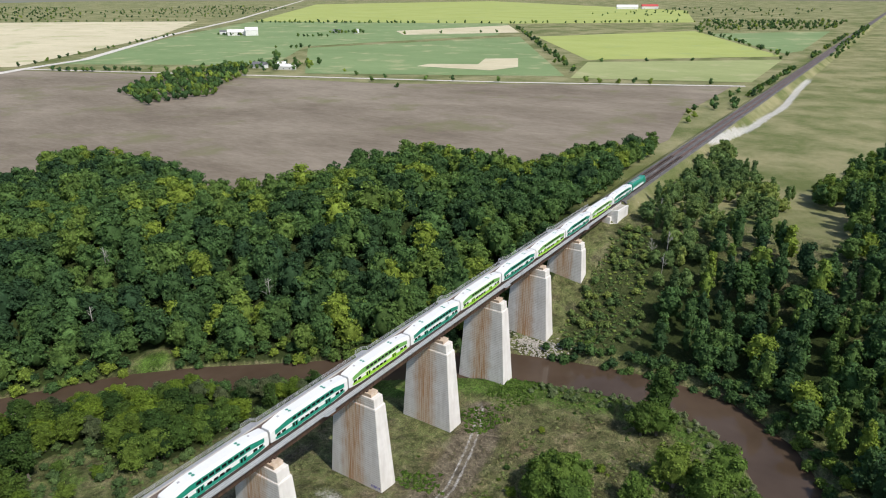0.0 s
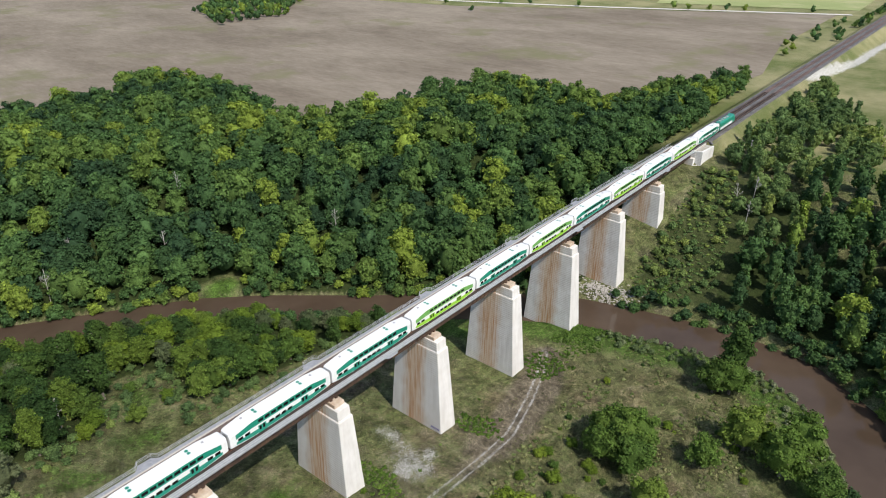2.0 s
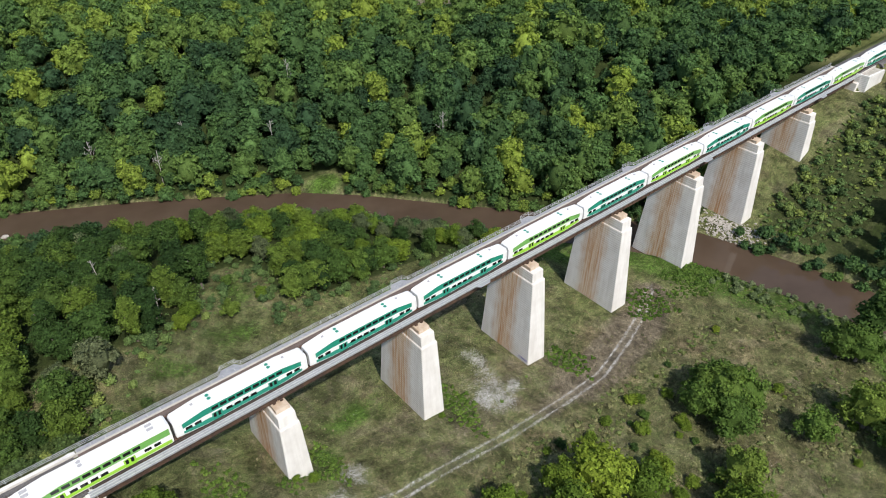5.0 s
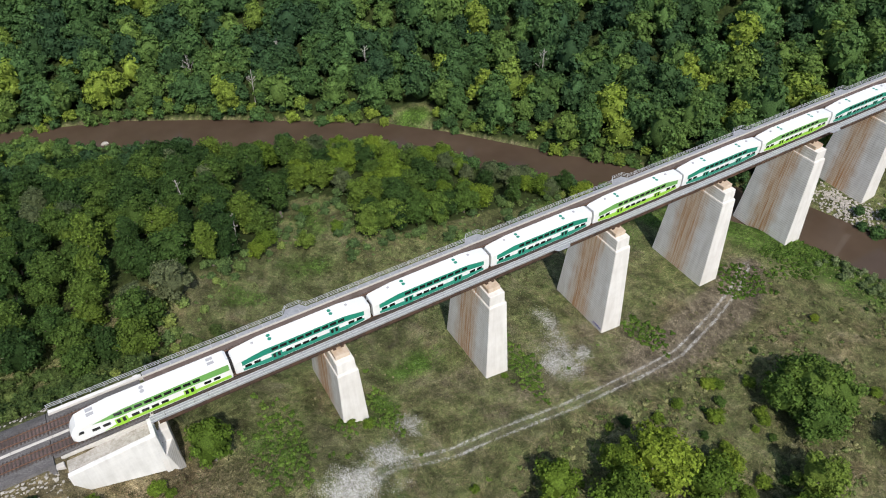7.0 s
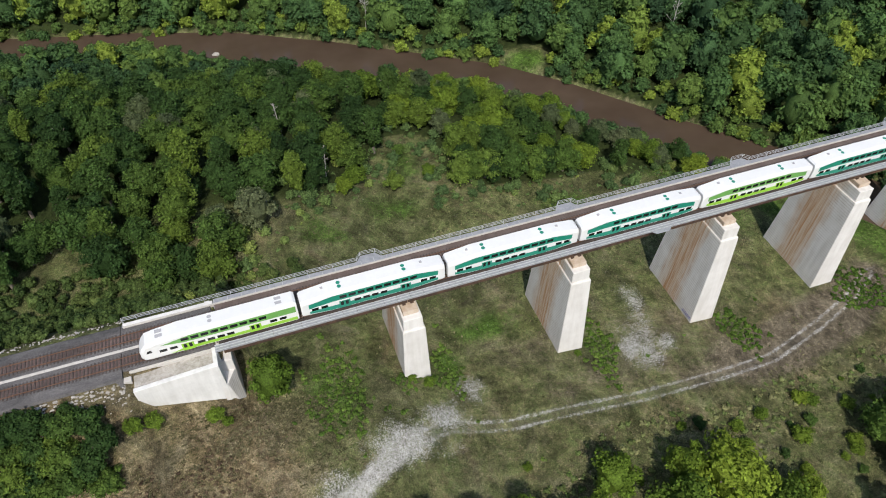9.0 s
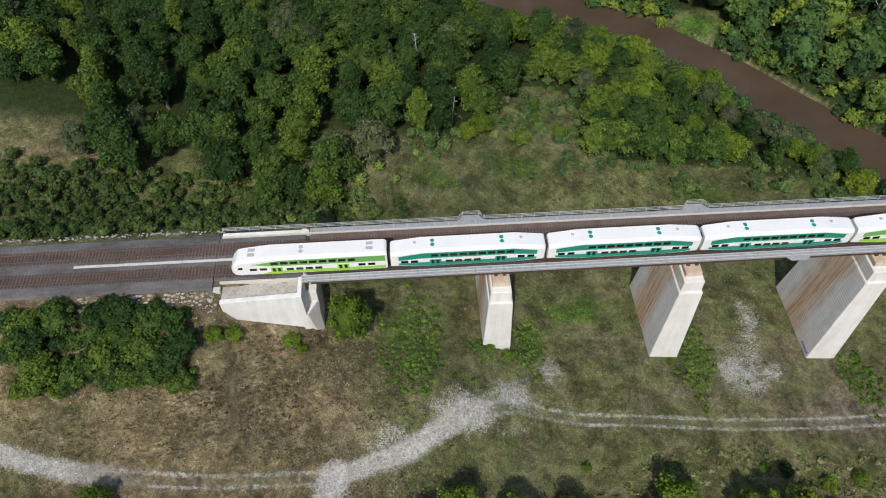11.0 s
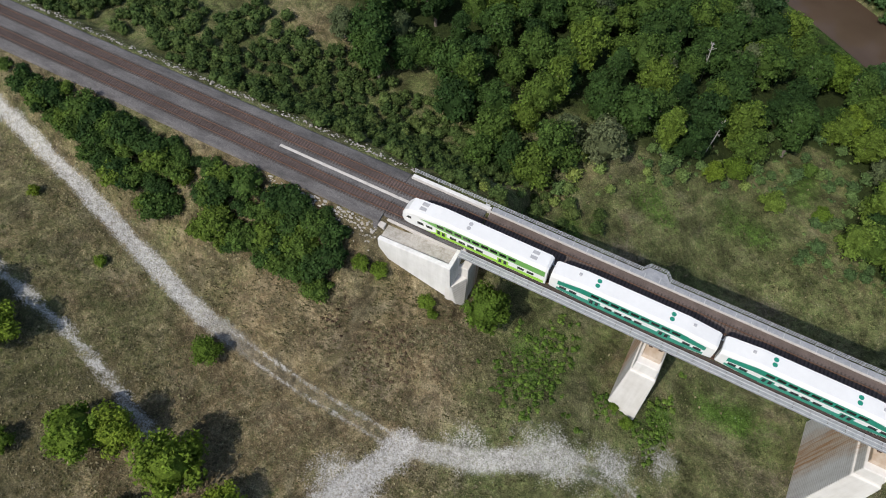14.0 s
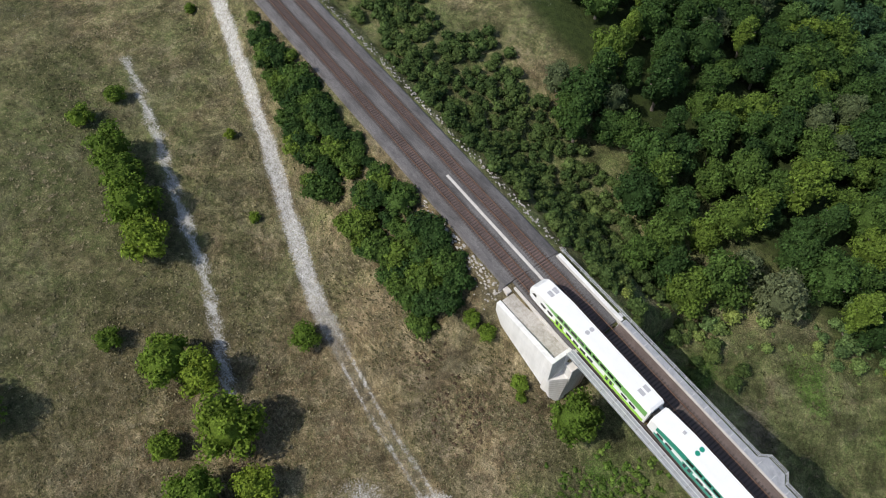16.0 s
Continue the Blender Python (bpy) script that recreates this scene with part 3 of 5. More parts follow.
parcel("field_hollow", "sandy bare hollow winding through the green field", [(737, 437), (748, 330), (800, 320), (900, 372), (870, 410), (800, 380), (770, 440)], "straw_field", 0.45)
road("road_farm", "pale gravel country road crossing the fields", [(360, 800), (442, 847), (555, 897), (955, 1248), (1521, 1684), (3977, 3766)], 14, 0.6)
road("road_lane", "narrow pale lane along the field edge", [(442, 847), (520, 640), (575, 488), (659, 258), (762, 35)], 7, 0.5)

# ---- the viaduct ----
SPAN, PIER_OFF = 33.5, -2.2
PIER_FOOT = (-1.5, -6.5, -9.0, -10.5, -12.0, -10.5, -2.0)
FAR_END = 267.0


def pier(i, foot):
    cx = SPAN * (i + 1) + PIER_OFF
    base = thing("bridge_pier", "tall battered concrete bridge pier with rust-brown run-off stains", "bridge pier", "bridge piers", at=(cx, 0, 0))
    bm = bmesh.new()
    k = (16.2 - foot) / 25.0

    def ring(z, hx, s, n):
        return [(-hx, s, z), (hx, s, z), (hx, n, z), (-hx, n, z)]
    loft(bm, [ring(foot - 2.5, 2.15 + 1.0 * k, -6.9 - 1.9 * k, 7.3 + 1.9 * k), ring(16.0, 2.15, -6.9, 7.3), ring(16.25, 2.05, -6.8, 7.2)])
    bevelled(bm, 0.12)
    part("shaft", bm, "pier", base)
    if i in (5, 6):
        bm = bmesh.new()
        loft(bm, [ring(foot - 3, 2.6 + 1.0 * k, -7.4 - 1.9 * k, 7.5 + 1.9 * k), ring(foot + 0.5, 2.5 + 1.0 * k, -7.3 - 1.9 * k, 7.4 + 1.9 * k)])
        part("footing", bevelled(bm, 0.1), "concrete", base, "pale concrete footing ledge")
    bm = bmesh.new()
    loft(bm, [ring(16.25, 1.9, -6.5, 6.9), ring(18.9, 1.8, -6.35, 6.75)])
    bevelled(bm, 0.1)
    part("cap", bm, "pier", base)
    bm = boxed(-1.45, 1.45, -5.2, 5.6, 18.9, 19.9)
    part("bearing_shelf", bevelled(bm, 0.08), "rusty_concrete", base, "rust-stained bearing block")
    for y in (-3.35, -1.15, 0.95, 3.15):
        for x in (-0.75, 0.75):
            part("bearing", bevelled(boxed(x - 0.3, x + 0.3, y - 0.3, y + 0.3, 19.9, 20.4), 0.04), "girder", base, "rusty steel bearing")
    return base


piers = [pier(i, f) for i, f in enumerate(PIER_FOOT)]

# sprayed scribbles on the third pier
scrawl = thing("graffiti", "blue and black spray-painted scribble low on a pier", "graffiti", at=(SPAN * 3 + PIER_OFF, 0, 0))
for k in range(7):
    y = -8.1 + 0.42 * k
    bm = boxed(-3.17, -3.15, y, y + 0.24, -7.6 + 0.1 * (k % 3), -6.9 - 0.12 * (k % 2))
    part("stroke", bm, "graffiti", scrawl)


def span(i, y0, north):
    x0 = -1.0 if i == 0 else SPAN * i + PIER_OFF + 0.05
    x1 = FAR_END if i == 7 else SPAN * (i + 1) + PIER_OFF - 0.05
    s = thing("bridge_span", "rusty steel plate-girder span of the viaduct", "bridge span", "bridge spans", at=(x0, y0, 0))
    ln = x1 - x0
    for y in (-1.1, 1.1):
        g = bmesh.new()
        box(g, 0, ln, y - 0.02, y + 0.02, 20.45, 22.85)
        box(g, 0, ln, y - 0.24, y + 0.24, 22.85, 22.92)
        box(g, 0, ln, y - 0.24, y + 0.24, 20.4, 20.45)
        n = int(ln / 1.8)
        for k in range(1, n):
            xx = ln * k / n
            box(g, xx - 0.05, xx + 0.05, y - 0.16, y + 0.16, 20.46, 22.84)
        part("girder", g, "girder", s)
    n = 7
    for k in range(n + 1):
        xx = 0.3 + (ln - 0.6) * k / n
        part("cross_frame", boxed(xx - 0.06, xx + 0.06, -1.06, 1.06, 20.9, 22.4), "girder", s)
    if north:
        part("deck_slab", boxed(0, ln, -2.2, 3.9, 22.93, 23.2), "concrete", s, "weathered concrete deck slab")
    return s


for i in range(8):
    span(i, -2.25, False)
    span(i, 2.05, True)

# ballast of the second track on its slab, and the pale divider kerb
bal = boxed(-1.0, FAR_END, 0.72, 4.7, 23.2, 23.54)
tagged(part("ballast_bed", bal, "old_ballast", None), "rust-brown ballast bed of the second track", "ballast", kind="structure")
kerb = thing("divider_kerb", "pale concrete kerb between the two tracks", "kerb", kind="structure")
xk = -40.0
while xk < FAR_END:
    w0, w1 = (-0.28, 0.62) if xk > -3 else (-0.1, 0.42)
    part("kerb_block", bevelled(boxed(xk, xk + 5.96, w0, w1, 23.0, 23.62), 0.03), "kerb", kerb)
    xk += 6.0


def railing_run(x0, x1, y, z, parent, posts=2.2):
    n = max(1, int(abs(x1 - x0) / posts))
    for k in range(n + 1):
        xx = x0 + (x1 - x0) * k / n
        part("post", boxed(xx - 0.035, xx + 0.035, y - 0.035, y + 0.035, z, z + 1.12), "galvanised", parent)
    for h in (0.4, 0.75, 1.1):
        part("rail_bar", boxed(x0, x1, y - 0.03, y + 0.03, z + h - 0.03, z + h + 0.03), "galvanised", parent)


walk_n = thing("walkway", "galvanised grating walkway with a pale edge beam along the second track", "walkway")
part("edge_beam", bevelled(boxed(-16, FAR_END, 4.72, 5.02, 23.1, 23.75), 0.03), "kerb", walk_n, "pale concrete edge beam")
part("west_slab", bevelled(boxed(-16, -1.2, 5.05, 5.7, 23.2, 23.72), 0.04), "concrete", walk_n, "pale concrete walkway slab")
for k in range(112):
    x0 = -1.0 + k * 2.4
    if x0 + 2.4 < FAR_END:
        part("grating_panel", boxed(x0 + 0.04, x0 + 2.36, 5.04, 6.0, 23.55, 23.62), "grating", walk_n)
        part("bracket", boxed(x0 - 0.05, x0 + 0.05, 4.0, 6.05, 23.3, 23.52), "galvanised", walk_n)
NB = (27, 67, 107, 147, 187, 227)
fence_n = thing("railing", "galvanised three-bar railing along the walkway", "railing")
edge = -16.0
for b in NB:
    railing_run(edge, b - 2.3, 6.05, 23.6, fence_n)
    edge = b + 2.3
railing_run(edge, FAR_END, 6.05, 23.6, fence_n)
for b in NB:
    r = thing("refuge_platform", "small railed refuge platform beside the walkway", "platform", "refuge platforms", at=(b, 0, 0))
    bm = bmesh.new()
    loft(bm, [[(-2.3, 6.02, 23.5), (2.3, 6.02, 23.5), (1.4, 7.2, 23.5), (-1.4, 7.2, 23.5)], [(-2.3, 6.02, 23.6), (2.3, 6.02, 23.6), (1.4, 7.2, 23.6), (-1.4, 7.2, 23.6)]])
    part("floor_plate", bm, "grating", r)
    for a, c in (((-2.3, 6.05), (-1.4, 7.2)), ((-1.4, 7.2), (1.4, 7.2)), ((1.4, 7.2), (2.3, 6.05))):
        for h in (0.4, 0.75, 1.1):
            part("rail_bar", rod(bmesh.new(), (*a, 23.6 + h), (*c, 23.6 + h), 0.035), "galvanised", r)
    for px, py in ((-2.3, 6.05), (-1.4, 7.2), (1.4, 7.2), (2.3, 6.05)):
        part("post", rod(bmesh.new(), (px, py, 23.55), (px, py, 24.72), 0.04), "galvanised", r)

walk_s = thing("walkway", "narrow grey steel walkway with cable pipes along the open-deck track", "walkway")
for k in range(112):
    x0 = -2.0 + k * 2.4
    if x0 + 2.4 < FAR_END:
        part("grating_panel", boxed(x0 + 0.03, x0 + 2.37, -4.95, -3.9, 23.38, 23.45), "grating", walk_s)
for y in (-5.0, -4.4, -3.88):
    part("pipe", boxed(-2, FAR_END, y - 0.045, y + 0.045, 23.46, 23.54), "galvanised", walk_s)
part("fascia", boxed(-2, FAR_END, -5.1, -5.05, 23.15, 23.5), "grating", walk_s)
for b in (81.5, 169.0, 238.0):
    r = thing("refuge_platform", "small grey steel refuge platform on the walkway's edge", "platform", "refuge platforms", at=(b, 0, 0))
    bm = bmesh.new()
    loft(bm, [[(-2.2, -5.12, 23.36), (2.2, -5.12, 23.36), (1.4, -6.0, 23.36), (-1.4, -6.0, 23.36)], [(-2.2, -5.12, 23.46), (2.2, -5.12, 23.46), (1.4, -6.0, 23.46), (-1.4, -6.0, 23.46)]])
    part("floor_plate", bm, "grating", r)

# end of the open deck: a pale ballast wall with a small dark post
stop = thing("ballast_wall", "pale concrete ballast wall across the track's end with a dark marker post", "wall", kind="structure")
part("wall_block", bevelled(boxed(-1.75, -1.25, -3.8, -0.35, 22.8, 23.6), 0.04), "kerb", stop)
part("marker_post", bevelled(boxed(-1.2, -0.9, -0.5, -0.2, 23.0, 24.7), 0.04), "black", stop)

# ---- abutments ----


def abutment(x, sgn, label, low):
    """Front wall, bearing shelf and a long south wing wall; sgn is the way towards the river."""
    a = thing("bridge_abutment", label, "abutment", "bridge abutments", at=(x, 0, 0))

    def bx(p, q, *rest):
        p, q = sorted((p * sgn, q * sgn))
        return boxed(p, q, *rest)
    part("front_wall", bevelled(bx(-1.6, 1.0, -5.1, 6.4, low - 3, 20.3), 0.08), "pier", a)
    part("back_wall", bevelled(bx(-1.6, -0.75, -5.1, 6.4, 20.3, 23.15), 0.05), "concrete", a)
    bm = bmesh.new()
    ring = lambda u, y0, y1, lo, hi: [(u * sgn, y0, lo), (u * sgn, y1, lo), (u * sgn, y1, hi), (u * sgn, y0, hi)]
    loft(bm, [ring(-14.2, -8.0, -7.2, low + 4, 22.7), ring(-1.5, -7.9, -7.0, low - 3, 23.3)])
    part("wing_wall", bevelled(bm, 0.07), "concrete", a, "whitish concrete wing wall")
    bm = bmesh.new()
    loft(bm, [[(-1.6 * sgn, -7.9, low - 3), (-0.6 * sgn, -7.9, low - 3), (-0.6 * sgn, -5.1, low - 3), (-1.6 * sgn, -5.1, low - 3)],
              [(-1.6 * sgn, -7.9, 23.3), (-0.9 * sgn, -7.9, 23.3), (-0.9 * sgn, -3.9, 23.3), (-1.6 * sgn, -3.9, 23.3)]])
    part("return_wall", bevelled(bm, 0.06), "concrete", a)
    bm = bmesh.new()
    loft(bm, [[(-1.7 * sgn, -8.9, low - 3), (1.4 * sgn, -7.6, low - 3), (1.4 * sgn, -5.0, low - 3), (-1.7 * sgn, -5.0, low - 3)],
              [(-1.7 * sgn, -7.9, 17.5), (-0.7 * sgn, -7.8, 17.5), (0.9 * sgn, -5.0, 17.5), (-1.7 * sgn, -5.0, 17.5)]])
    part("buttress", bevelled(bm, 0.06), "pier", a)
    part("fill", bx(-14.0, -1.65, -7.0, -4.0, 21.0, 22.55), "fill", a, "gravel fill with dry weeds")
    part("coping", bevelled(bx(-14.5, -1.6, -4.35, -3.95, 22.4, 23.2), 0.04), "kerb", a)
    return a


abutment(-1.0, 1, "whitish concrete abutment with a wing wall full of gravel", 7.5)
abutment(FAR_END, -1, "whitish concrete abutment under the far end of the bridge", 6.0)
wall_b = thing("retaining_wall", "broken low concrete blocks along the ballast edge", "wall", kind="structure")
for k in range(9):
    x0 = -33 + k * 2.0
    part("block", bevelled(boxed(x0, x0 + 1.7, -5.5 - 0.12 * (k % 3), -4.8, 21.6, 22.9 - 0.15 * (k % 2)), 0.08), "kerb", wall_b)

# ---- tracks ----
RAIL_TOP = 23.78


def shoulder(x0, x1, south=-5.2):
    bm = bmesh.new()
    prof = [(south - (1.1 if south < -5 else 0.0), 22.4), (south, 23.42), (south + 1.2, 23.54), (4.2, 23.54), (5.4, 23.4), (6.6, 22.4)]
    loft(bm, [[(xx, y, z) for y, z in prof] for xx in np.linspace(x0, x1, 30)])
    tagged(part("ballast_bed", bm, "ballast", None), "grey crushed-stone ballast bed on the embankment", "ballast", kind="structure")


shoulder(-420, -16.5)
shoulder(-16.4, -1.7, -3.9)
shoulder(FAR_END + 16.5, 3600)
shoulder(FAR_END + 1.7, FAR_END + 16.4, -3.9)
tie_mesh = bpy.data.meshes.new("sleeper")
b0 = bevelled(boxed(-0.12, 0.12, -1.3, 1.3, -0.09, 0.09), 0.015)
b0.to_mesh(tie_mesh)
b0.free()
tie_mesh.materials.append(M["tie"])


def track(yc, south):
    t = thing("railway_track", "rusty steel rails on dark timber sleepers", "railway track", "railway tracks", "structure", (0, yc, 0))
    for y in (-0.76, 0.76):
        bm = boxed(-420, 1600, y - 0.036, y + 0.036, RAIL_TOP - 0.05, RAIL_TOP)
        box(bm, -420, 1600, y - 0.01, y + 0.01, RAIL_TOP - 0.15, RAIL_TOP - 0.05)
        box(bm, -420, 1600, y - 0.07, y + 0.07, RAIL_TOP - 0.18, RAIL_TOP - 0.15)
        part("rail", bm, "rail", t)
    if south:
        for y in (-0.32, 0.32):
            part("guard_rail", boxed(-2, FAR_END, y - 0.035, y + 0.035, RAIL_TOP - 0.18, RAIL_TOP - 0.03), "rail", t)
        for y in (-1.28, 1.28):
            part("spacer_timber", boxed(-1.2, FAR_END, y - 0.08, y + 0.08, RAIL_TOP - 0.18, RAIL_TOP - 0.08), "tie", t)
    return t


tracks = [track(-2.25, True), track(2.35, False)]


def sleepers():
    r = random.Random(5)
    for t, yc, south in ((tracks[0], -2.25, True), (tracks[1], 2.35, False)):
        rest, x = [], -170.0
        while x < FAR_END + 120:
            on_deck = south and -1.2 < x < FAR_END
            z = RAIL_TOP - (0.27 if on_deck else 0.24)
            if -55 < x < 75:
                ob = new("sleeper", tie_mesh)
                ob.parent = t
                ob.location = (x, r.uniform(-0.04, 0.04), z)
                ob.scale = (1, 1.12 if on_deck else 1, 1)
            else:
                rest.append((x, z, 1.45 if on_deck else 1.3))
            x += 0.44 if on_deck else 0.56
        v, f = [], []
        for xx, z, w in rest:
            b = len(v)
            v += [(xx + a, c * w, z + e) for a in (-0.12, 0.12) for c in (-1, 1) for e in (-0.09, 0.09)]
            f += [tuple(b + i for i in q) for q in ((0, 1, 3, 2), (4, 6, 7, 5), (0, 4, 5, 1), (2, 3, 7, 6), (0, 2, 6, 4), (1, 5, 7, 3))]
        ob = mesh_from("sleepers", np.array(v), f, "tie")
        ob.parent = t
        tagged(ob, kind="stuff")


# ---- the train ----
CAR = 25.9
TRAIN_HEAD = -13.0
YT = -2.25


def body_ring(x, z0, z1, half, top_half):
    """Cross-section of a bilevel car: upright sides, sloped shoulders, flat roof."""
    sh = z1 - 0.75
    return [(x, -half * 0.93, z0), (x, half * 0.93, z0), (x, half, z0 + 0.35), (x, half, sh), (x, half * 0.9, sh + 0.4), (x, top_half, z1), (x, -top_half, z1),
            (x, -half * 0.9, sh + 0.4), (x, -half, sh), (x, -half, z0 + 0.35)]


def strip(poly, side, proud=0.012, y=1.5):
    """A thin plate from (x, z) corners on one flank."""
    bm = bmesh.new()
    s = -1 if side < 0 else 1
    loft(bm, [[(x, s * (y - 0.01), z) for x, z in poly], [(x, s * (y + proud), z) for x, z in poly]])
    return bm


def coach(name, label, cab, colours):
    c = thing(name, label, "train car", "train cars")
    ln = CAR - 0.55
    up, low = colours
    bm = bmesh.new()
    if cab:
        rings = [body_ring(0.0, 0.7, 2.1, 1.1, 0.9), body_ring(0.45, 0.4, 3.0, 1.38, 1.15), body_ring(1.3, 0.35, 4.05, 1.5, 1.2), body_ring(2.6, 0.35, 4.35, 1.5, 1.2),
                 body_ring(6.5, 0.35, 4.86, 1.5, 1.2), body_ring(ln - 0.4, 0.35, 4.86, 1.5, 1.2), body_ring(ln, 0.5, 4.6, 1.45, 1.1)]
    else:
        rings = [body_ring(0.0, 0.75, 4.0, 1.42, 1.1), body_ring(0.35, 0.75, 4.25, 1.5, 1.18), body_ring(5.0, 0.35, 4.86, 1.5, 1.2),
                 body_ring(ln - 5.0, 0.35, 4.86, 1.5, 1.2), body_ring(ln - 0.35, 0.75, 4.25, 1.5, 1.18), body_ring(ln, 0.75, 4.0, 1.42, 1.1)]
    part("body", loft(bm, rings), "white", c)
    for s in (-1, 1):
        if cab:
            part("livery_band", strip([(3.4, 3.15), (7.0, 2.55), (ln - 0.3, 2.55), (ln - 0.3, 4.0), (8.0, 3.95)], s), up, c)
            part("livery_band", strip([(4.5, 0.6), (ln - 0.3, 0.6), (ln - 0.3, 1.35), (7.0, 1.25)], s), low, c)
        else:
            part("livery_band", strip([(1.3, 2.25), (5.0, 2.6), (ln - 5.0, 2.6), (ln - 1.3, 2.25), (ln - 1.3, 3.3), (ln - 5.2, 3.98), (5.2, 3.98), (1.3, 3.3)], s), up, c)
            part("livery_band", strip([(1.3, 1.0), (5.0, 0.55), (ln - 5.0, 0.55), (ln - 1.3, 1.0), (ln - 1.3, 1.55), (1.3, 1.55)], s), low, c)
        for k in range(9):
            x = 6.6 + k * 1.55
            part("window", strip([(x, 2.95), (x + 1.2, 2.95), (x + 1.2, 3.62), (x, 3.62)], s, 0.02), "glass", c)
        for x in ((3.0, 4.6, 8.9, 10.45, 12.0, 13.55, 20.6, 22.2) if cab else (1.7, 3.3, 9.0, 10.55, 12.1, 13.65, 20.9, 22.5)):
            z = 1.55 if x < 5 or x > 20 else 1.28
            part("window", strip([(x, z), (x + 1.15, z), (x + 1.15, z + 0.62), (x, z + 0.62)], s, 0.02), "glass", c)
        for x in (6.4, 17.2):
            d = part("door", strip([(x, 0.45), (x + 1.9, 0.45), (x + 1.9, 2.2), (x, 2.2)], s, 0.016), low, c)
            for q in (0.25, 1.1):
                part("door_pane", strip([(x + q, 1.1), (x + q + 0.5, 1.1), (x + q + 0.5, 2.05), (x + q, 2.05)], s, 0.03), "glass", d)
    part("underframe", bevelled(boxed(5.2, ln - 5.2, -1.25, 1.25, 0.18, 0.42), 0.05), "black", c)
    part("gangway", boxed(ln, CAR, -0.55, 0.55, 0.9, 3.4), "black", c, "black gangway bellows")
    for x in (2.6, ln - 2.6):
        b = part("bogie", bevelled(boxed(x - 1.7, x + 1.7, -1.15, 1.15, 0.25, 0.8), 0.06), "black", c)
        for dx in (-1.25, 1.25):
            for y in (-0.76, 0.76):
                bm = bmesh.new()
                rod(bm, (x + dx, y - 0.07, 0.42), (x + dx, y + 0.07, 0.42), 0.42, 14)
                part("wheel", bm, "black", b)
    vents = ((3.6, 0.5), (3.6, -0.45), (22.6, 0.5), (22.6, -0.45)) if cab else ()
    for x, y in vents:
        part("roof_vent", boxed(x - 0.55, x + 0.55, y - 0.3, y + 0.3, 4.35 if x < 5 else 4.84, 4.6 if x < 5 else 4.89), "vent", c)
    for x in (() if cab else (4.0, 21.4)):
        part("roof_hatch", bevelled(boxed(x - 0.22, x + 0.22, 0.0, 0.44, 4.7, 4.92), 0.04), "vent", c)
    # plain roof emblem: two rounded blocks
    for x in ((11.6,) if cab else (6.9, 18.2)):
        for q in (-0.42, 0.42):
            bm = bmesh.new()
            rod(bm, (x, q, 4.86), (x, q, 4.872), 0.36, 12)
            part("roof_emblem", bm, "vent" if cab else "teal", c)
    if cab:
        part("windscreen", loft(bmesh.new(), [[(0.42, -1.0, 2.2), (0.42, 1.0, 2.2), (1.18, 1.05, 3.72), (1.18, -1.05, 3.72)], [(0.33, -1.0, 2.25), (0.33, 1.0, 2.25), (1.08, 1.05, 3.78), (1.08, -1.05, 3.78)]]), "glass", c)
        for s in (-1, 1):
            part("cab_window", strip([(1.0, 2.0), (1.9, 2.0), (1.9, 2.6), (1.3, 2.6)], s, 0.015), "glass", c)
            part("headlight", bevelled(boxed(-0.03, 0.1, s * 0.75 - 0.14, s * 0.75 + 0.14, 1.15, 1.4), 0.03), "vent", c)
        part("coupler_cover", bevelled(boxed(-0.25, 0.6, -0.7, 0.7, 0.25, 0.75), 0.08), "black", c)
    return c


def place(ob, n):
    ob.location = (TRAIN_HEAD + CAR * n, YT, RAIL_TOP)


cab_car = coach("cab_car", "white and lime-green double-deck cab car leading the train", True, ("sage", "lime"))
place(cab_car, 0)
teal_car = coach("passenger_coach", "white and teal double-deck passenger coach", False, ("teal", "teal"))
lime_car = coach("passenger_coach", "white and lime-green double-deck passenger coach", False, ("sage", "lime"))
place(teal_car, 1)
place(lime_car, 4)
for n in (2, 3, 5, 7, 9, 11):
    copy_thing(teal_car, pose(TRAIN_HEAD + CAR * n, YT, RAIL_TOP))
for n in (6, 8, 10):
    copy_thing(lime_car, pose(TRAIN_HEAD + CAR * n, YT, RAIL_TOP))


def locomotive():
    c = thing("locomotive", "dark green and white diesel locomotive pushing at the rear", "locomotive", at=(TRAIN_HEAD + CAR * 12 + 0.5, YT, RAIL_TOP))
    bm = bmesh.new()
    loft(bm, [body_ring(0, 0.5, 4.2, 1.4, 1.0), body_ring(15.5, 0.5, 4.2, 1.4, 1.0), body_ring(18.2, 0.5, 4.4, 1.5, 1.1), body_ring(20.2, 0.5, 2.6, 1.3, 0.9)])
    part("body", bm, "teal", c)
    for s in (-1, 1):
        part("livery_band", strip([(1, 0.8), (17, 0.8), (16, 1.9), (1, 1.9)], s, 0.03, 1.42), "white", c)
    for x in (3, 6, 9, 12):
        bm = bmesh.new()
        rod(bm, (x, 0, 4.1), (x, 0, 4.4), 0.7, 14)
        part("roof_fan", bm, "vent", c)
    part("underframe", boxed(1, 19, -1.3, 1.3, 0.3, 0.52), "black", c)
    for x in (3.2, 16.8):
        part("bogie", bevelled(boxed(x - 2, x + 2, -1.15, 1.15, 0.05, 0.6), 0.06), "black", c)


locomotive()

# ---- trees ----


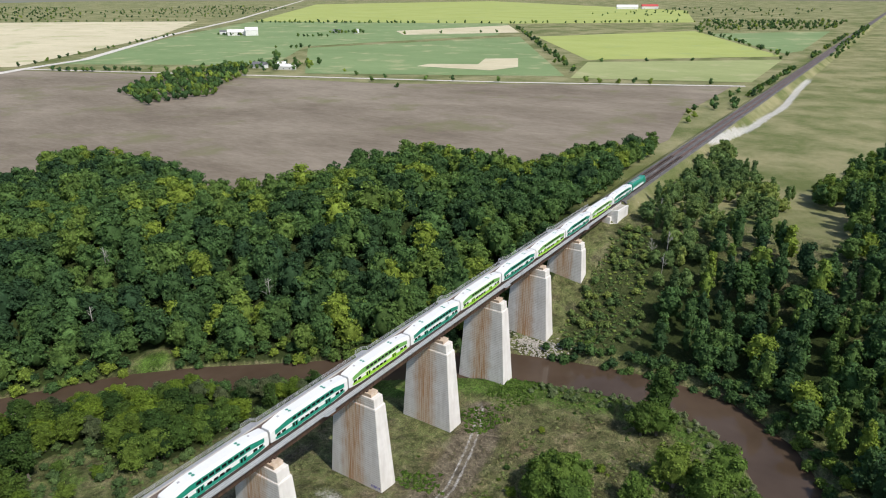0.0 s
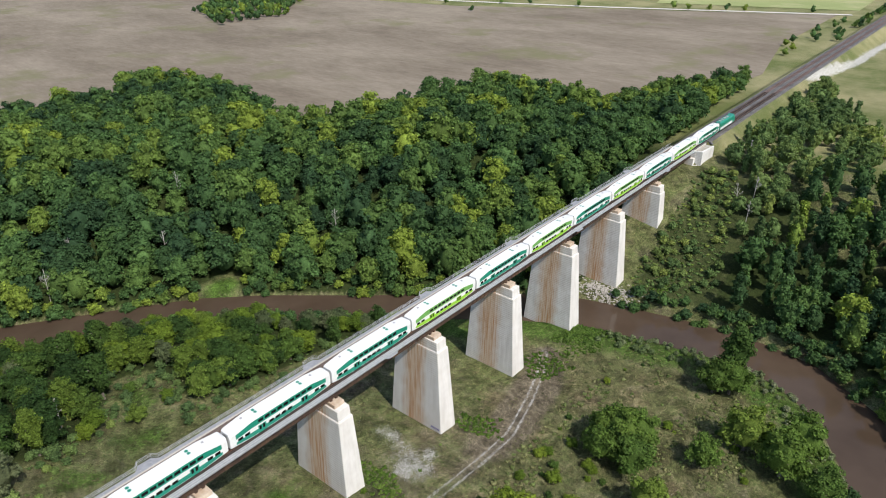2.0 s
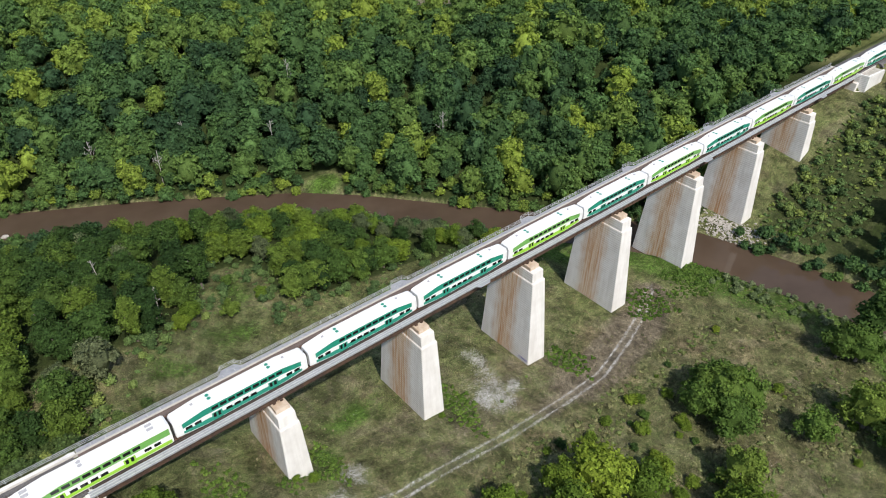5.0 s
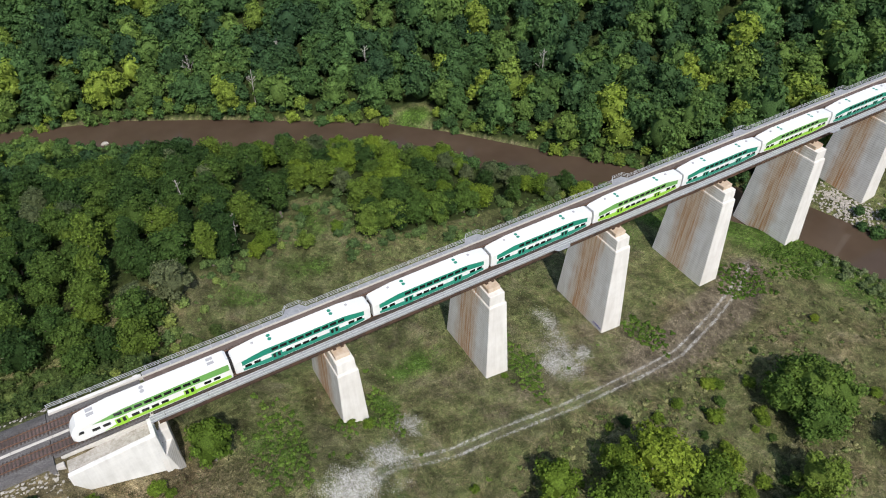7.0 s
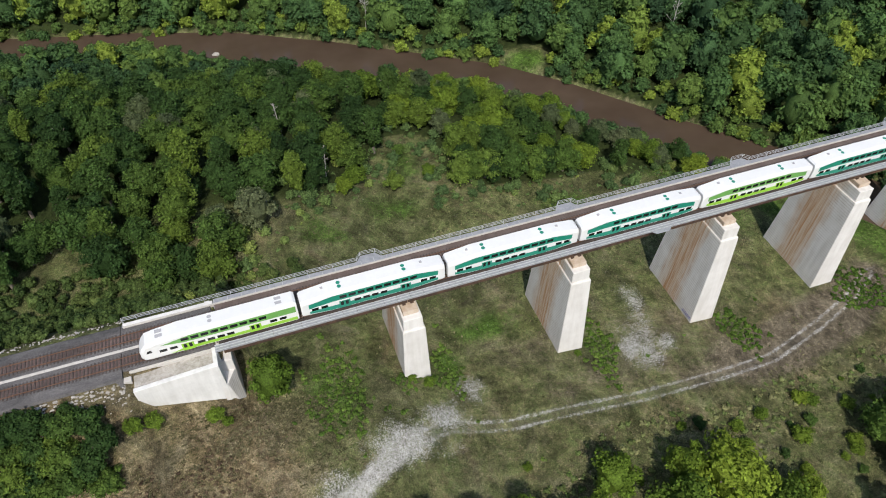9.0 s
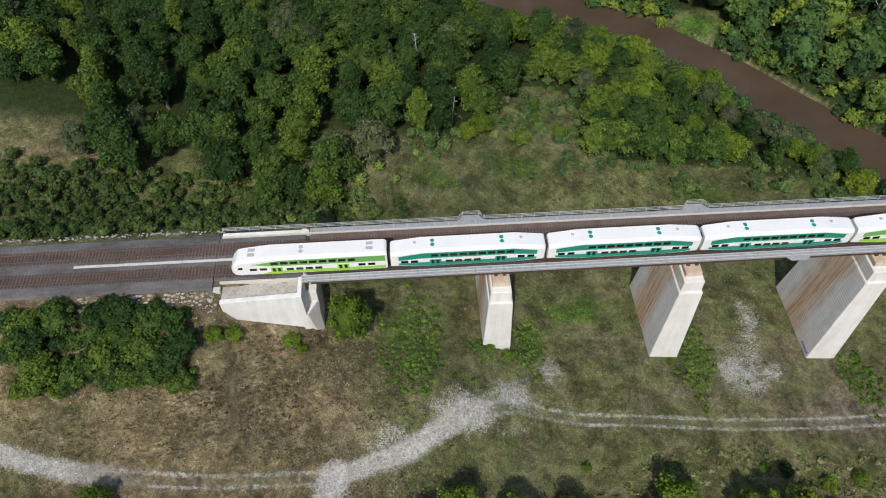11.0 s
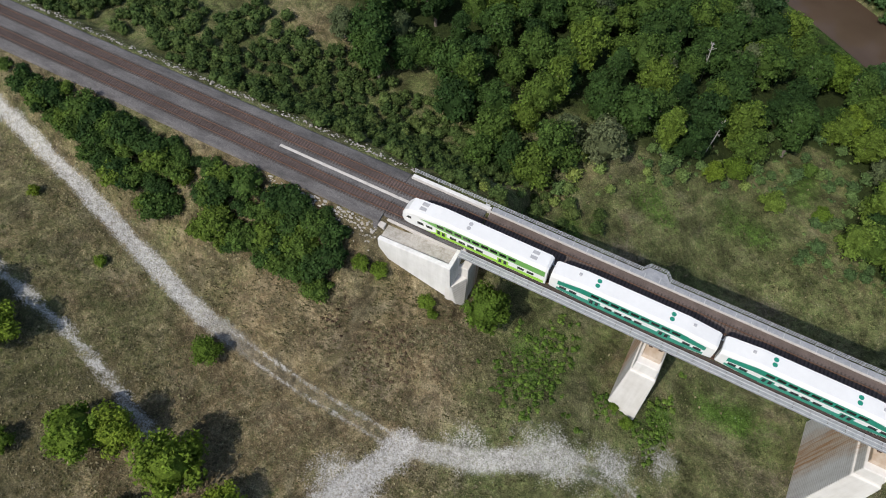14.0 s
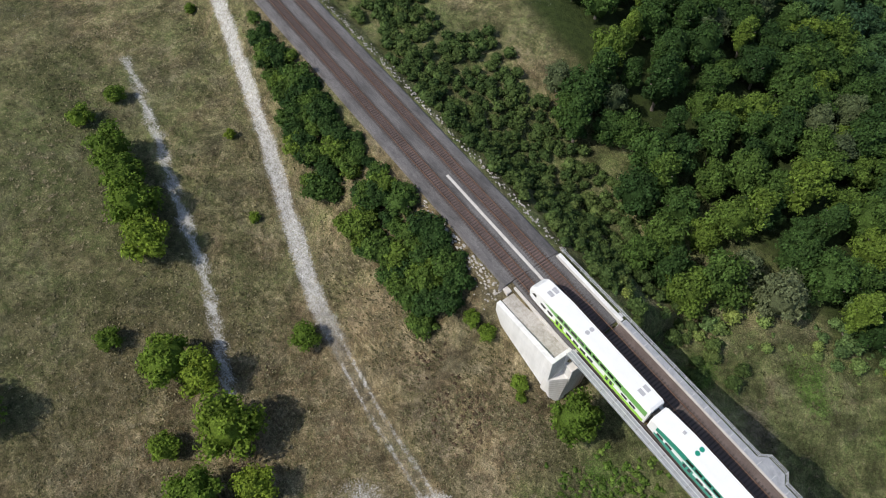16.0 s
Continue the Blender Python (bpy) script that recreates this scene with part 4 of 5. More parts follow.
def ico(sub):
    bm = bmesh.new()
    bmesh.ops.create_icosphere(bm, subdivisions=sub, radius=1)
    v = np.array([p.co[:] for p in bm.verts])
    f = np.array([[q.index for q in t.verts] for t in bm.faces])
    bm.free()
    return v, f


ICO = ico(2)
ICO_LOW = ico(1)


def crown(r, h, rad, leaves, size, slim=False, few=False):
    """A domed crown of many small leaf sprays on rounded lobes over a dark inner mass: vertices, triangles; base of the crown at z = 0.12 h."""
    lobes = []
    n = 3 if few else r.randint(13, 18)
    wide, tall = rad * (0.66 if not slim else 0.5), h * 0.39
    mid = h * 0.5
    for k in range(n):
        up = 1 - 1.7 * (k + 0.5) / n
        ring = math.sqrt(max(0.0, 1 - up * up))
        a = k * 2.39996 + r.uniform(-0.45, 0.45)
        grow = r.uniform(0.62, 1.22)
        lobes.append((math.cos(a) * ring * wide * grow, math.sin(a) * ring * wide * grow, mid + up * tall * r.uniform(0.75, 1.2), rad * r.uniform(0.2, 0.42)))
    rs = np.random.RandomState(r.randint(0, 10 ** 6))
    vs, tris, nv = [], [], 0

    def mass(ball, at, scale, rough):
        nonlocal nv
        vs.append(ball[0] * (1 + rough * rs.randn(len(ball[0]), 1)) * np.array(scale) + at)
        tris.append(ball[1] + nv)
        nv += len(ball[0])
    mass(ICO_LOW if few else ICO, (0, 0, mid), (wide * 0.92, wide * 0.92, tall * 0.95), 0.07)
    w = np.array([q[3] ** 2 for q in lobes])
    centre, size_of = np.array([q[:3] for q in lobes]), np.array([q[3] for q in lobes])
    share = np.maximum(5, (1.7 * leaves * w / w.sum()).astype(int))
    for (cx, cy, cz, q), m in zip(lobes, share):
        zs = 0.85 if not slim else 1.35
        mass(ICO_LOW, (cx, cy, cz), (q * 0.66, q * 0.66, q * 0.66 * zs), 0.1)
        d = rs.randn(m, 3)
        d[:, 2] = np.where(d[:, 2] < -0.35, -d[:, 2], d[:, 2])
        d /= np.linalg.norm(d, axis=1, keepdims=True)
        c = d * q * rs.uniform(0.7, 1.24, (m, 1)) * np.array([1, 1, zs]) + (cx, cy, cz)
        # leave out the sprays that would lie buried in the other lobes
        gap = np.linalg.norm(c[:, None, :] - centre[None], axis=2) / size_of[None]
        inner = np.linalg.norm((c - (0, 0, mid)) / np.array([wide, wide, tall]), axis=1)
        ok = (gap.min(axis=1) > 0.66) & (inner > 0.82)
        c, d = c[ok], d[ok]
        m = len(c)
        if not m:
            continue
        nrm = d + rs.randn(m, 3) * 0.5
        nrm[:, 2] += 0.3
        nrm /= np.linalg.norm(nrm, axis=1, keepdims=True)
        t = np.cross(nrm, rs.randn(m, 3))
        t /= np.linalg.norm(t, axis=1, keepdims=True) + 1e-9
        b = np.cross(nrm, t)
        ls = size * rs.uniform(0.6, 1.35, (m, 1))
        tip = np.stack([c + t * ls - nrm * ls * 0.25, c - t * ls * 0.55 + b * ls * 0.72, c - t * ls * 0.55 - b * ls * 0.72], 1).reshape(-1, 3)
        vs.append(tip)
        tris.append(np.arange(3 * m).reshape(m, 3) + nv)
        nv += 3 * m
    return np.concatenate(vs), np.concatenate(tris)


def trunk_mesh(r, h, rad, material):
    bm = bmesh.new()
    lean = (r.uniform(-0.3, 0.3), r.uniform(-0.3, 0.3))
    rt = 0.045 * rad + 0.05 * h / 4
    ring = lambda z, q, ox, oy: [(ox + q * math.cos(k * math.tau / 7), oy + q * math.sin(k * math.tau / 7), z) for k in range(7)]
    loft(bm, [ring(-0.8, rt * 1.5, 0, 0), ring(0.4, rt, 0, 0), ring(h * 0.4, rt * 0.7, *lean), ring(h * 0.75, rt * 0.25, lean[0] * 1.6, lean[1] * 1.6)])
    for k in range(4):
        a = k * 1.7 + r.uniform(0, 0.8)
        z = h * r.uniform(0.25, 0.5)
        rod(bm, (lean[0] * 0.8, lean[1] * 0.8, z), (math.cos(a) * rad * 0.6, math.sin(a) * rad * 0.6, z + h * 0.2), rt * 0.3, 5)
    me = bpy.data.meshes.new("trunk")
    bm.to_mesh(me)
    bm.free()
    me.materials.append(M[material])
    return me


def crown_mesh(data, material):
    v, t = data
    me = bpy.data.meshes.new("crown")
    me.from_pydata(v.tolist(), [], t.tolist())
    me.materials.append(M[material])
    return me


def tree_proto(seed, h, rad, leaves, size, material="leaf", slim=False, bark="bark"):
    r = random.Random(seed)
    return trunk_mesh(r, h, rad, bark), crown_mesh(crown(r, h, rad, leaves, size, slim), material), h


BROAD = [tree_proto(s, 10.0, 4.4, 1100, 0.32) for s in range(5)]
TALL = [tree_proto(20 + s, 14.0, 3.4, 1100, 0.32, slim=True) for s in range(2)]
GREY = [tree_proto(30 + s, 9.0, 4.2, 1100, 0.30, "grey_leaf") for s in range(2)]
MID = [tree_proto(70 + s, 9.5, 4.7, 1200, 0.32, "mid_leaf") for s in range(3)]
SUNNY = [tree_proto(50 + s, 9.0, 4.6, 1200, 0.32, "sunny_leaf") for s in range(3)]
LOW = [tree_proto(60 + s, 3.6, 2.6, 600, 0.21, "sunny_leaf") for s in range(2)]
BUSH = [tree_proto(40 + s, 3.6, 2.5, 600, 0.22) for s in range(3)]


def set_tree(proto, x, y, s, turn, name, label, group, sink=0.1, squash=1.0):
    tr, cr, h = proto
    base = thing(name, label, "tree" if name == "tree" else "bush", group, at=(x, y, hz(x, y) - sink))
    base.rotation_euler = (0, 0, turn)
    base.scale = (s, s, s * squash)
    for nm, me in (("trunk", tr), ("crown", cr)):
        ob = new(nm, me)
        ob.parent = base
    return base


rt = random.Random(11)
L_BROAD = "leafy green deciduous tree standing in the valley grass"
L_GREY = "grey-green leafy tree on the river bank"
L_BUSH = "low rounded green bush in the rough grass"

# single trees and bushes that stand out
for x, y, s in ((119.5, -47.5, 1.1), (126.5, -46.5, 0.8), (115, -45, 1.0), (122, -43, 0.95), (124, -51, 1.05), (116, -53, 0.95), (78, -44, 1.15), (72, -40, 0.85), (58, -38, 0.95), (66, -47, 1.0), (84, -51, 0.95), (52, -43, 0.8), (91.5, -50, 0.62), (104, -62, 1.0),
                (96, -68, 1.05), (142, -72, 1.1), (129, -66, 0.75), (148, -84, 1.2), (135, -92, 1.0), (138, -82, 1.1), (22, -38, 0.7), (31, -41, 0.8), (40, -40, 0.75), (15, -43, 0.7), (46, -48, 0.95)):
    set_tree(rt.choice(MID if x > 100 else SUNNY), x, y, s * rt.uniform(1.1, 1.35), rt.uniform(0, 6), "tree", L_BROAD, "valley trees")
for x, y, s, proto in ((34, 49, 0.55, SUNNY[0]), (43, 47, 0.5, MID[1]), (30, 45, 0.45, SUNNY[1]), (48, 60, 0.35, MID[2]), (53, 50, 0.4, SUNNY[2]), (60, 46, 0.8, MID[0]), (67, 46, 0.85, MID[1]), (74, 45, 0.9, MID[2]), (82, 45, 0.85, MID[0]), (90, 46, 0.9, MID[1])):
    set_tree(proto, x, y, s * 1.15, rt.uniform(0, 6), "tree", "rounded green tree at the edge of the meadow", "valley trees")
set_tree(MID[0], 163, -61, 1.3, 0.4, "tree", L_BROAD, "valley trees")
set_tree(TALL[0], 166, -60.5, 1.7, 1.0, "tree", "tall dense green tree on the river bank", "valley trees")
set_tree(BROAD[1], 160.5, -57, 1.15, 2.0, "tree", L_BROAD, "valley trees")
set_tree(SUNNY[2], 5.0, -8.0, 1.0, 0.5, "tree", "bright green tree beside the abutment", "valley trees", squash=1.2)
for x, y, s in ((-87, -46, 0.75), (-79, -46.5, 0.8), (-72, -47.5, 0.85), (-64, -48.5, 0.75), (-42, -55, 0.85), (-38, -52, 0.7), (-27, -52, 0.95), (-17, -53, 0.6), (-20, -61, 0.85), (-51, -84, 0.8), (-12, -66, 0.9), (10, -58, 0.85), (25, -54, 0.8)):
    set_tree(rt.choice(SUNNY), x, y, s * 1.3, rt.uniform(0, 6), "tree", L_BROAD, "valley trees")
set_tree(SUNNY[0], -35, -34, 0.6, 0.7, "bush", "bright yellow-green bush standing alone in the meadow", "bushes", squash=0.75)
for x, y, s in ((-100, -48, 1.0), (-102, -40, 0.9), (-60, -30, 0.45), (-31, -62, 1.1), (-14, -10.5, 0.7), (-16.5, -11.5, 0.6), (-5, -10.6, 0.65), (-3.4, -11.4, 0.4), (30, -8.2, 0.35), (66, -9.6, 0.3),
                (-80, -25, 0.5), (-118, -16, 0.6), (100, -40, 0.8), (88, -38, 0.5), (110, -44, 0.6), (130, -50, 0.9), (45, -30, 0.4), (-52, -62, 0.9), (33.0, -9.5, 0.5)):
    set_tree(rt.choice(LOW), x, y, s * 1.1, rt.uniform(0, 6), "bush", L_BUSH, "bushes")


def scatter(x0, x1, y0, y1, gap, keep, seed):
    r = random.Random(seed)
    out = []
    ny = int((y1 - y0) / (gap * 0.87))
    for j in range(ny + 1):
        for i in range(int((x1 - x0) / gap) + 1):
            x = x0 + (i + 0.5 * (j % 2)) * gap + r.uniform(-0.38, 0.38) * gap
            y = y0 + j * gap * 0.87 + r.uniform(-0.38, 0.38) * gap
            out.append((x, y, r.random(), r.random()))
    a = np.array(out)
    return a[keep(a[:, 0], a[:, 1])]


for x, y, u, v in scatter(58, 158, -76, -28, 7.0, lambda x, y: (line_distance(x, y, RIVER) > 14) & (line_distance(x, y, LANE) > 4) & (lumps(x, y, 0.11, 12) > -0.08), 14):
    set_tree(rt.choice(LOW + BUSH[:1]), x, y, 0.25 + 0.55 * v, u * 6, "bush", L_BUSH, "bushes", squash=0.8)

# thickets along the foot of the western embankment
for x, y, u, v in scatter(-100, -19, -17.0, -7.2, 2.8, lambda x, y: (y < -7.4) & (line_distance(x, y, TRAIL) > 4.5), 3):
    if u < 0.87:
        set_tree(rt.choice(BUSH), x, y, (0.8 + 0.7 * v) * (0.55 if y > -9 else 1.0), u * 6, "bush", "dense dark green bush on the embankment foot", "embankment bushes")
# wood inside the river bend


def bend_wood(x, y):
    d = line_distance(x, y, RIVER)
    return inside(x, y, BEND) & (d > np.where((x > 52) & (x < 118), 15.0, np.where((x > 2) & (x < 54), 26.0, 13.0))) & ~inside(x, y, MEADOW) & (y > np.where(x < -15, 29, 20)) & ~((x < -50) & (y < 50) & (y > 30))


spots = scatter(-95, 130, 22, 150, 6.9, bend_wood, 7)
order = np.argsort(spots[:, 1])
for x, y, u, v in spots[order][:285]:
    d = line_distance(np.array([x]), np.array([y]), RIVER)[0]
    proto = rt.choice(GREY) if u < 0.12 or (d < 22 and u < 0.4) else rt.choice(BROAD + TALL[:1])
    if x > 45 and d < 45 and u > 0.45:
        proto = rt.choice(SUNNY)
    s = (0.74 + 0.42 * v) * (0.8 if d < 32 else 1.0)
    set_tree(proto, x, y, s, u * 40, "tree", L_GREY if proto in GREY else "leafy green tree in the river-bend wood", "river-bend trees")

REST = spots[order][285:]

# ---- woodland masses ----


def woodland(name, label, spots, protos, size, seed, material="wood_leaf"):
    r = np.random.RandomState(seed)
    vs, ft, tint, nv = [], [], [], 0
    zz = height(spots[:, 0], spots[:, 1])
    for (x, y, u, v), z in zip(spots, zz):
        pv, pt = protos[int(u * 997) % len(protos)]
        a = v * math.tau
        s = size * (0.74 + 0.5 * u ** 1.4)
        rot = np.array([[math.cos(a), -math.sin(a), 0], [math.sin(a), math.cos(a), 0], [0, 0, 1]])
        p = pv @ rot.T * np.array([s, s, s * r.uniform(0.9, 1.2)]) + (x, y, z - 0.2)
        vs.append(p)
        ft.append(pt + nv)
        t = np.clip(r.beta(1.5, 1.8) + 0.2 * math.sin(x * 0.035 + y * 0.05) + (0.45 if r.rand() < 0.08 else 0), 0, 1)
        tint.append(np.full(len(p), t))
        nv += len(p)
    V, T, C = np.concatenate(vs), np.concatenate(ft), np.concatenate(tint)
    me = bpy.data.meshes.new(name)
    me.vertices.add(len(V))
    me.vertices.foreach_set("co", V.astype(np.float32).ravel())
    me.loops.add(T.size)
    me.loops.foreach_set("vertex_index", T.ravel().astype(np.int32))
    me.polygons.add(len(T))
    me.polygons.foreach_set("loop_start", (np.arange(len(T)) * 3).astype(np.int32))
    me.update(calc_edges=True)
    at = me.attributes.new("tint", "FLOAT", "POINT")
    at.data.foreach_set("value", C.astype(np.float32))
    me.materials.append(M[material])
    tagged(new(name, me), label, "woodland", kind="stuff")


rw = random.Random(77)
WOOD = [crown(rw, 11.0, 4.9, 540, 0.53) for k in range(7)]
SLIM = [crown(rw, 13.0, 3.0, 420, 0.46, True) for k in range(4)]
SHRUB = [crown(rw, 4.2, 2.7, 170, 0.38) for k in range(4)]
FEATHER = [crown(rw, 4.4, 3.1, 200, 0.30) for k in range(4)]
SMALL = [crown(rw, 7.0, 3.6, 30, 1.1, few=True) for k in range(4)]

FIELD_EDGE = [(-75, 300), (0, 300), (90, 285), (138, 272), (158, 276), (194, 306), (203, 296), (203, 272), (202, 231), (193, 184), (205, 152), (222, 132), (268, 146), (300, 134), (316, 118), (312, 84), (307, 58), (328, 48), (372, 47), (400, 34), (420, 20), (300, 14), (262, 16), (235, 13)]
NORTH = FIELD_EDGE + [(210, 10), (195, 12), (175, 25), (140, 70), (120, 92), (60, 142), (0, 172), (-75, 195)]
woodland("woodland", "dense dark green deciduous wood on the valley side", scatter(-80, 460, 8, 360, 8.3, lambda x, y: (inside(x, y, NORTH) | (~inside(x, y, BEND) & (line_distance(x, y, RIVER) < 45) & (y > 12) & (x < 215))) & (line_distance(x, y, RIVER) > 10.8) & (np.hypot((x - 104) / 11, (y - 104) / 7) > 1), 21), WOOD, 1.2, 1)
SOUTH = [(207, -40), (205, -68), (196, -86), (184, -100), (165, -112), (130, -128), (90, -150), (110, -175), (300, -170), (460, -150), (460, -104), (395, -88), (345, -74), (330, -92), (262, -98), (262, -86), (282, -72), (262, -52), (240, -52), (222, -42)]
woodland("woodland", "tall dark trees on the outer river bank", scatter(140, 460, -140, -30, 7.7, lambda x, y: inside(x, y, SOUTH) & (line_distance(x, y, RIVER) > 14), 22), SLIM + WOOD[:2], 1.1, 2)
def bank(x, y):
    d = line_distance(x, y, RIVER)
    return (d > np.where(inside(x, y, BEND), 9.3, 7.4)) & (d < 14.0) & (~inside(x, y, BEND) | ((y > 28) & ((x < 2) | (x > 56))) | ((y < -20) & (x < 150) & (lumps(x, y, 0.4, 9) > 0.25))) & (np.abs(y) > 9) & (np.hypot((x - 104) / 10, (y - 104) / 7) > 1)


woodland("bank_scrub", "low willow scrub along the river banks", scatter(-80, 215, -110, 190, 3.9, bank, 24), SHRUB, 0.95, 6)
SLOPE = [(202, -10), (264, -10), (268, -22), (250, -30), (232, -34), (214, -38), (204, -30)]
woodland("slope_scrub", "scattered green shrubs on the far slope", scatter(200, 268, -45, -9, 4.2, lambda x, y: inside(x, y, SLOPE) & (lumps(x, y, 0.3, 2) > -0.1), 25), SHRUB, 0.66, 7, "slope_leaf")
if len(REST):
    woodland("woodland", "mixed green trees inside the river bend", REST, WOOD, 0.72, 8)
MIXED = [(232, -36), (262, -26), (272, -15), (300, -13), (390, -12), (446, -14), (440, -24), (400, -28), (372, -44), (345, -70), (300, -64), (262, -52), (240, -52)]
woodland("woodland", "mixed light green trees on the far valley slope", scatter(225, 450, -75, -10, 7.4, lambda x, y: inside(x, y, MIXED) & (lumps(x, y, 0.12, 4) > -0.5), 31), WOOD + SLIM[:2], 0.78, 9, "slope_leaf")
woodland("thicket", "low dense green thicket behind the railway", scatter(-125, 14, 7.8, 31, 2.5, lambda x, y: (y > 8.2) & ((x > -62) | (lumps(x, y, 0.3, 13) > -0.08)) & (y < np.where(x < -12, 31, 24) + 3 * lumps(x, y, 0.2, 8)) & ((x < -8) | (lumps(x, y, 0.5, 3) > 0.02)), 33), FEATHER, 0.52, 11, "thicket_leaf")


def reedy(x, y):
    d = line_distance(x, y, RIVER)
    return inside(x, y, BEND) & (d > 9.8) & (d < 19) & (y < -18) & (lumps(x, y, 0.35, 6) > -0.15)


woodland("reeds", "grey-green reeds and tall herbs on the river bank", scatter(130, 190, -105, -18, 2.8, reedy, 35), SHRUB, 0.4, 12, "reed")
HERB = [crown(rw, 0.9, 1.4, 60, 0.22, few=True) for k in range(5)]


def herby(x, y):
    return (line_distance(x, y, RIVER) > 12) & (line_distance(x, y, LANE) > 5) & (lumps(x, y, 0.13, 21) + 0.8 * lumps(x, y, 0.7, 22) > 0.0)


woodland("tall_herbs", "pale green tall herbs in the valley meadow", scatter(45, 165, -75, -27, 2.0, herby, 41), HERB, 0.62, 13, "herb")


def lushy(x, y):
    m = np.zeros(len(x))
    for cx, cy, rx, ry in ((16, -10, 6, 9), (71, -8, 4, 9), (105, -14, 4, 8), (140, -13, 6, 7), (38, -6, 3, 6), (205, -22, 9, 3), (165, -14, 16, 7), (29, -9, 3, 2)):
        m = np.maximum(m, np.exp(-((x - cx) / rx) ** 2 - ((y - cy) / ry) ** 2))
    return (m + 0.4 * lumps(x, y, 0.6, 30) + 0.4 * lumps(x, y, 3.3, 31) > 0.43) & (line_distance(x, y, RIVER) > 9) & (height(x, y) > WATER)


def edge_of_meadow(x, y):
    away = line_distance(x, y, MEADOW)
    return (y > 8.5) & (away < 7 + 5 * lumps(x, y, 0.25, 27)) & inside(x, y, BEND) & (line_distance(x, y, RIVER) > 13) & (lumps(x, y, 0.5, 28) > -0.2) & ((y > 22) | (x < 14))


woodland("meadow_scrub", "low green bushes and herbs along the wood's edge", scatter(-6, 126, 9, 74, 2.6, edge_of_meadow, 44), SHRUB[:2] + HERB[:2], 0.55, 15, "slope_leaf")
def brown_patch(x, y):
    return (np.exp(-((x + 10) / 11) ** 2 - ((y + 20) / 5) ** 2) + 0.4 * lumps(x, y, 0.8, 33) + 0.4 * lumps(x, y, 3.1, 34) > 0.5) & (line_distance(x, y, TRAIL) > 3)


woodland("brown_weeds", "withered brown seed-head weeds on the dry slope", scatter(-36, 14, -30, -10, 1.1, brown_patch, 46), HERB, 0.38, 17, "withered")
woodland("undergrowth", "rough brambles and herbs covering the far slope", scatter(200, 268, -45, -9, 2.3, lambda x, y: inside(x, y, SLOPE) & (lumps(x, y, 0.4, 5) > -0.3), 45), HERB, 0.85, 16, "slope_leaf")
woodland("green_herbs", "lush green herbs near the pier feet", scatter(5, 220, -32, 8, 1.25, lushy, 43), HERB, 0.6, 14, "lush_herb")

def hedge_spots():
    r = random.Random(9)
    out = []

    def row(a, b, gap, spread, size):
        n = max(1, int(math.hypot(b[0] - a[0], b[1] - a[1]) / gap))
        for k in range(n + 1):
            if r.random() < 0.78:
                f = k / n
                out.append((a[0] + (b[0] - a[0]) * f + r.uniform(-spread, spread), a[1] + (b[1] - a[1]) * f + r.uniform(-spread, spread), r.random() * size, r.random()))

    def grove(poly, gap):
        xs, ys = [p[0] for p in poly], [p[1] for p in poly]
        for p in scatter(min(xs), max(xs), min(ys), max(ys), gap, lambda x, y: inside(x, y, poly), len(out)):
            out.append(tuple(p))
    row((454, 783), (508, 700), 7, 3, 0.5)
    row((834, 810), (869, 757), 9, 3, 1)
    row((1417, 1482), (1651, 1015), 13, 5, 0.8)
    row((1055, 977), (1093, 918), 10, 4, 0.9)
    row((1622, 1860), (1401, 2194), 22, 6, 1)
    row((560, 330), (640, 470), 30, 6, 0.4)
    row((740, 700), (690, 640), 8, 5, 1)
    grove([(1044, 2168), (1099, 2084), (1358, 2258), (2014, 3417), (1797, 3746)], 55)
    row((1564, 722), (785, 233), 12, 5, 1)
    row((1433, 1510), (1741, 841), 24, 6, 1)
    row((1741, 841), (2060, 420), 16, 6, 1)
    row((605, 420), (655, 268), 26, 3, 0.6)
    row((690, 200), (760, 50), 16, 3, 0.6)
    row((866, 300), (1074, 50), 60, 2, 0.5)
    row((1127, 52), (1668, 318), 14, 6, 1)
    row((445, 830), (560, 600), 16, 5, 0.6)
    row((455, 880), (955, 1235), 34, 4, 0.5)
    row((1230, 820), (1420, 650), 40, 4, 0.8)
    for k in range(26):
        f = r.uniform(560, 1800)
        row((f, 16), (f + r.uniform(10, 60), 18), 7, 3, 0.35)
    row((1100, -12), (1900, -4), 14, 5, 0.8)
    row((520, 36), (700, 26), 16, 9, 0.3)
    row((700, 2550), (1400, 1730), 22, 8, 1)
    grove([(380, 545), (352, 452), (425, 455), (470, 500), (560, 560), (620, 640), (530, 640)], 9.5)
    grove([(600, 660), (650, 640), (700, 560), (630, 530), (590, 560)], 16)
    grove([(1670, 330), (2150, 420), (2300, 60), (1850, 60)], 25)
    grove([(1500, 2700), (2600, 3000), (2400, 2300), (1650, 1900)], 60)
    grove([(2300, 900), (3300, 800), (3400, 200), (2500, 250)], 85)
    grove([(1020, 1180), (1060, 1120), (1020, 1080), (990, 1130)], 18)
    grove([(1180, 1010), (1250, 960), (1220, 920), (1160, 960)], 16)
    return np.array(out)


woodland("hedgerow_trees", "distant hedgerow trees between the fields", hedge_spots(), SMALL, 1.15, 5)



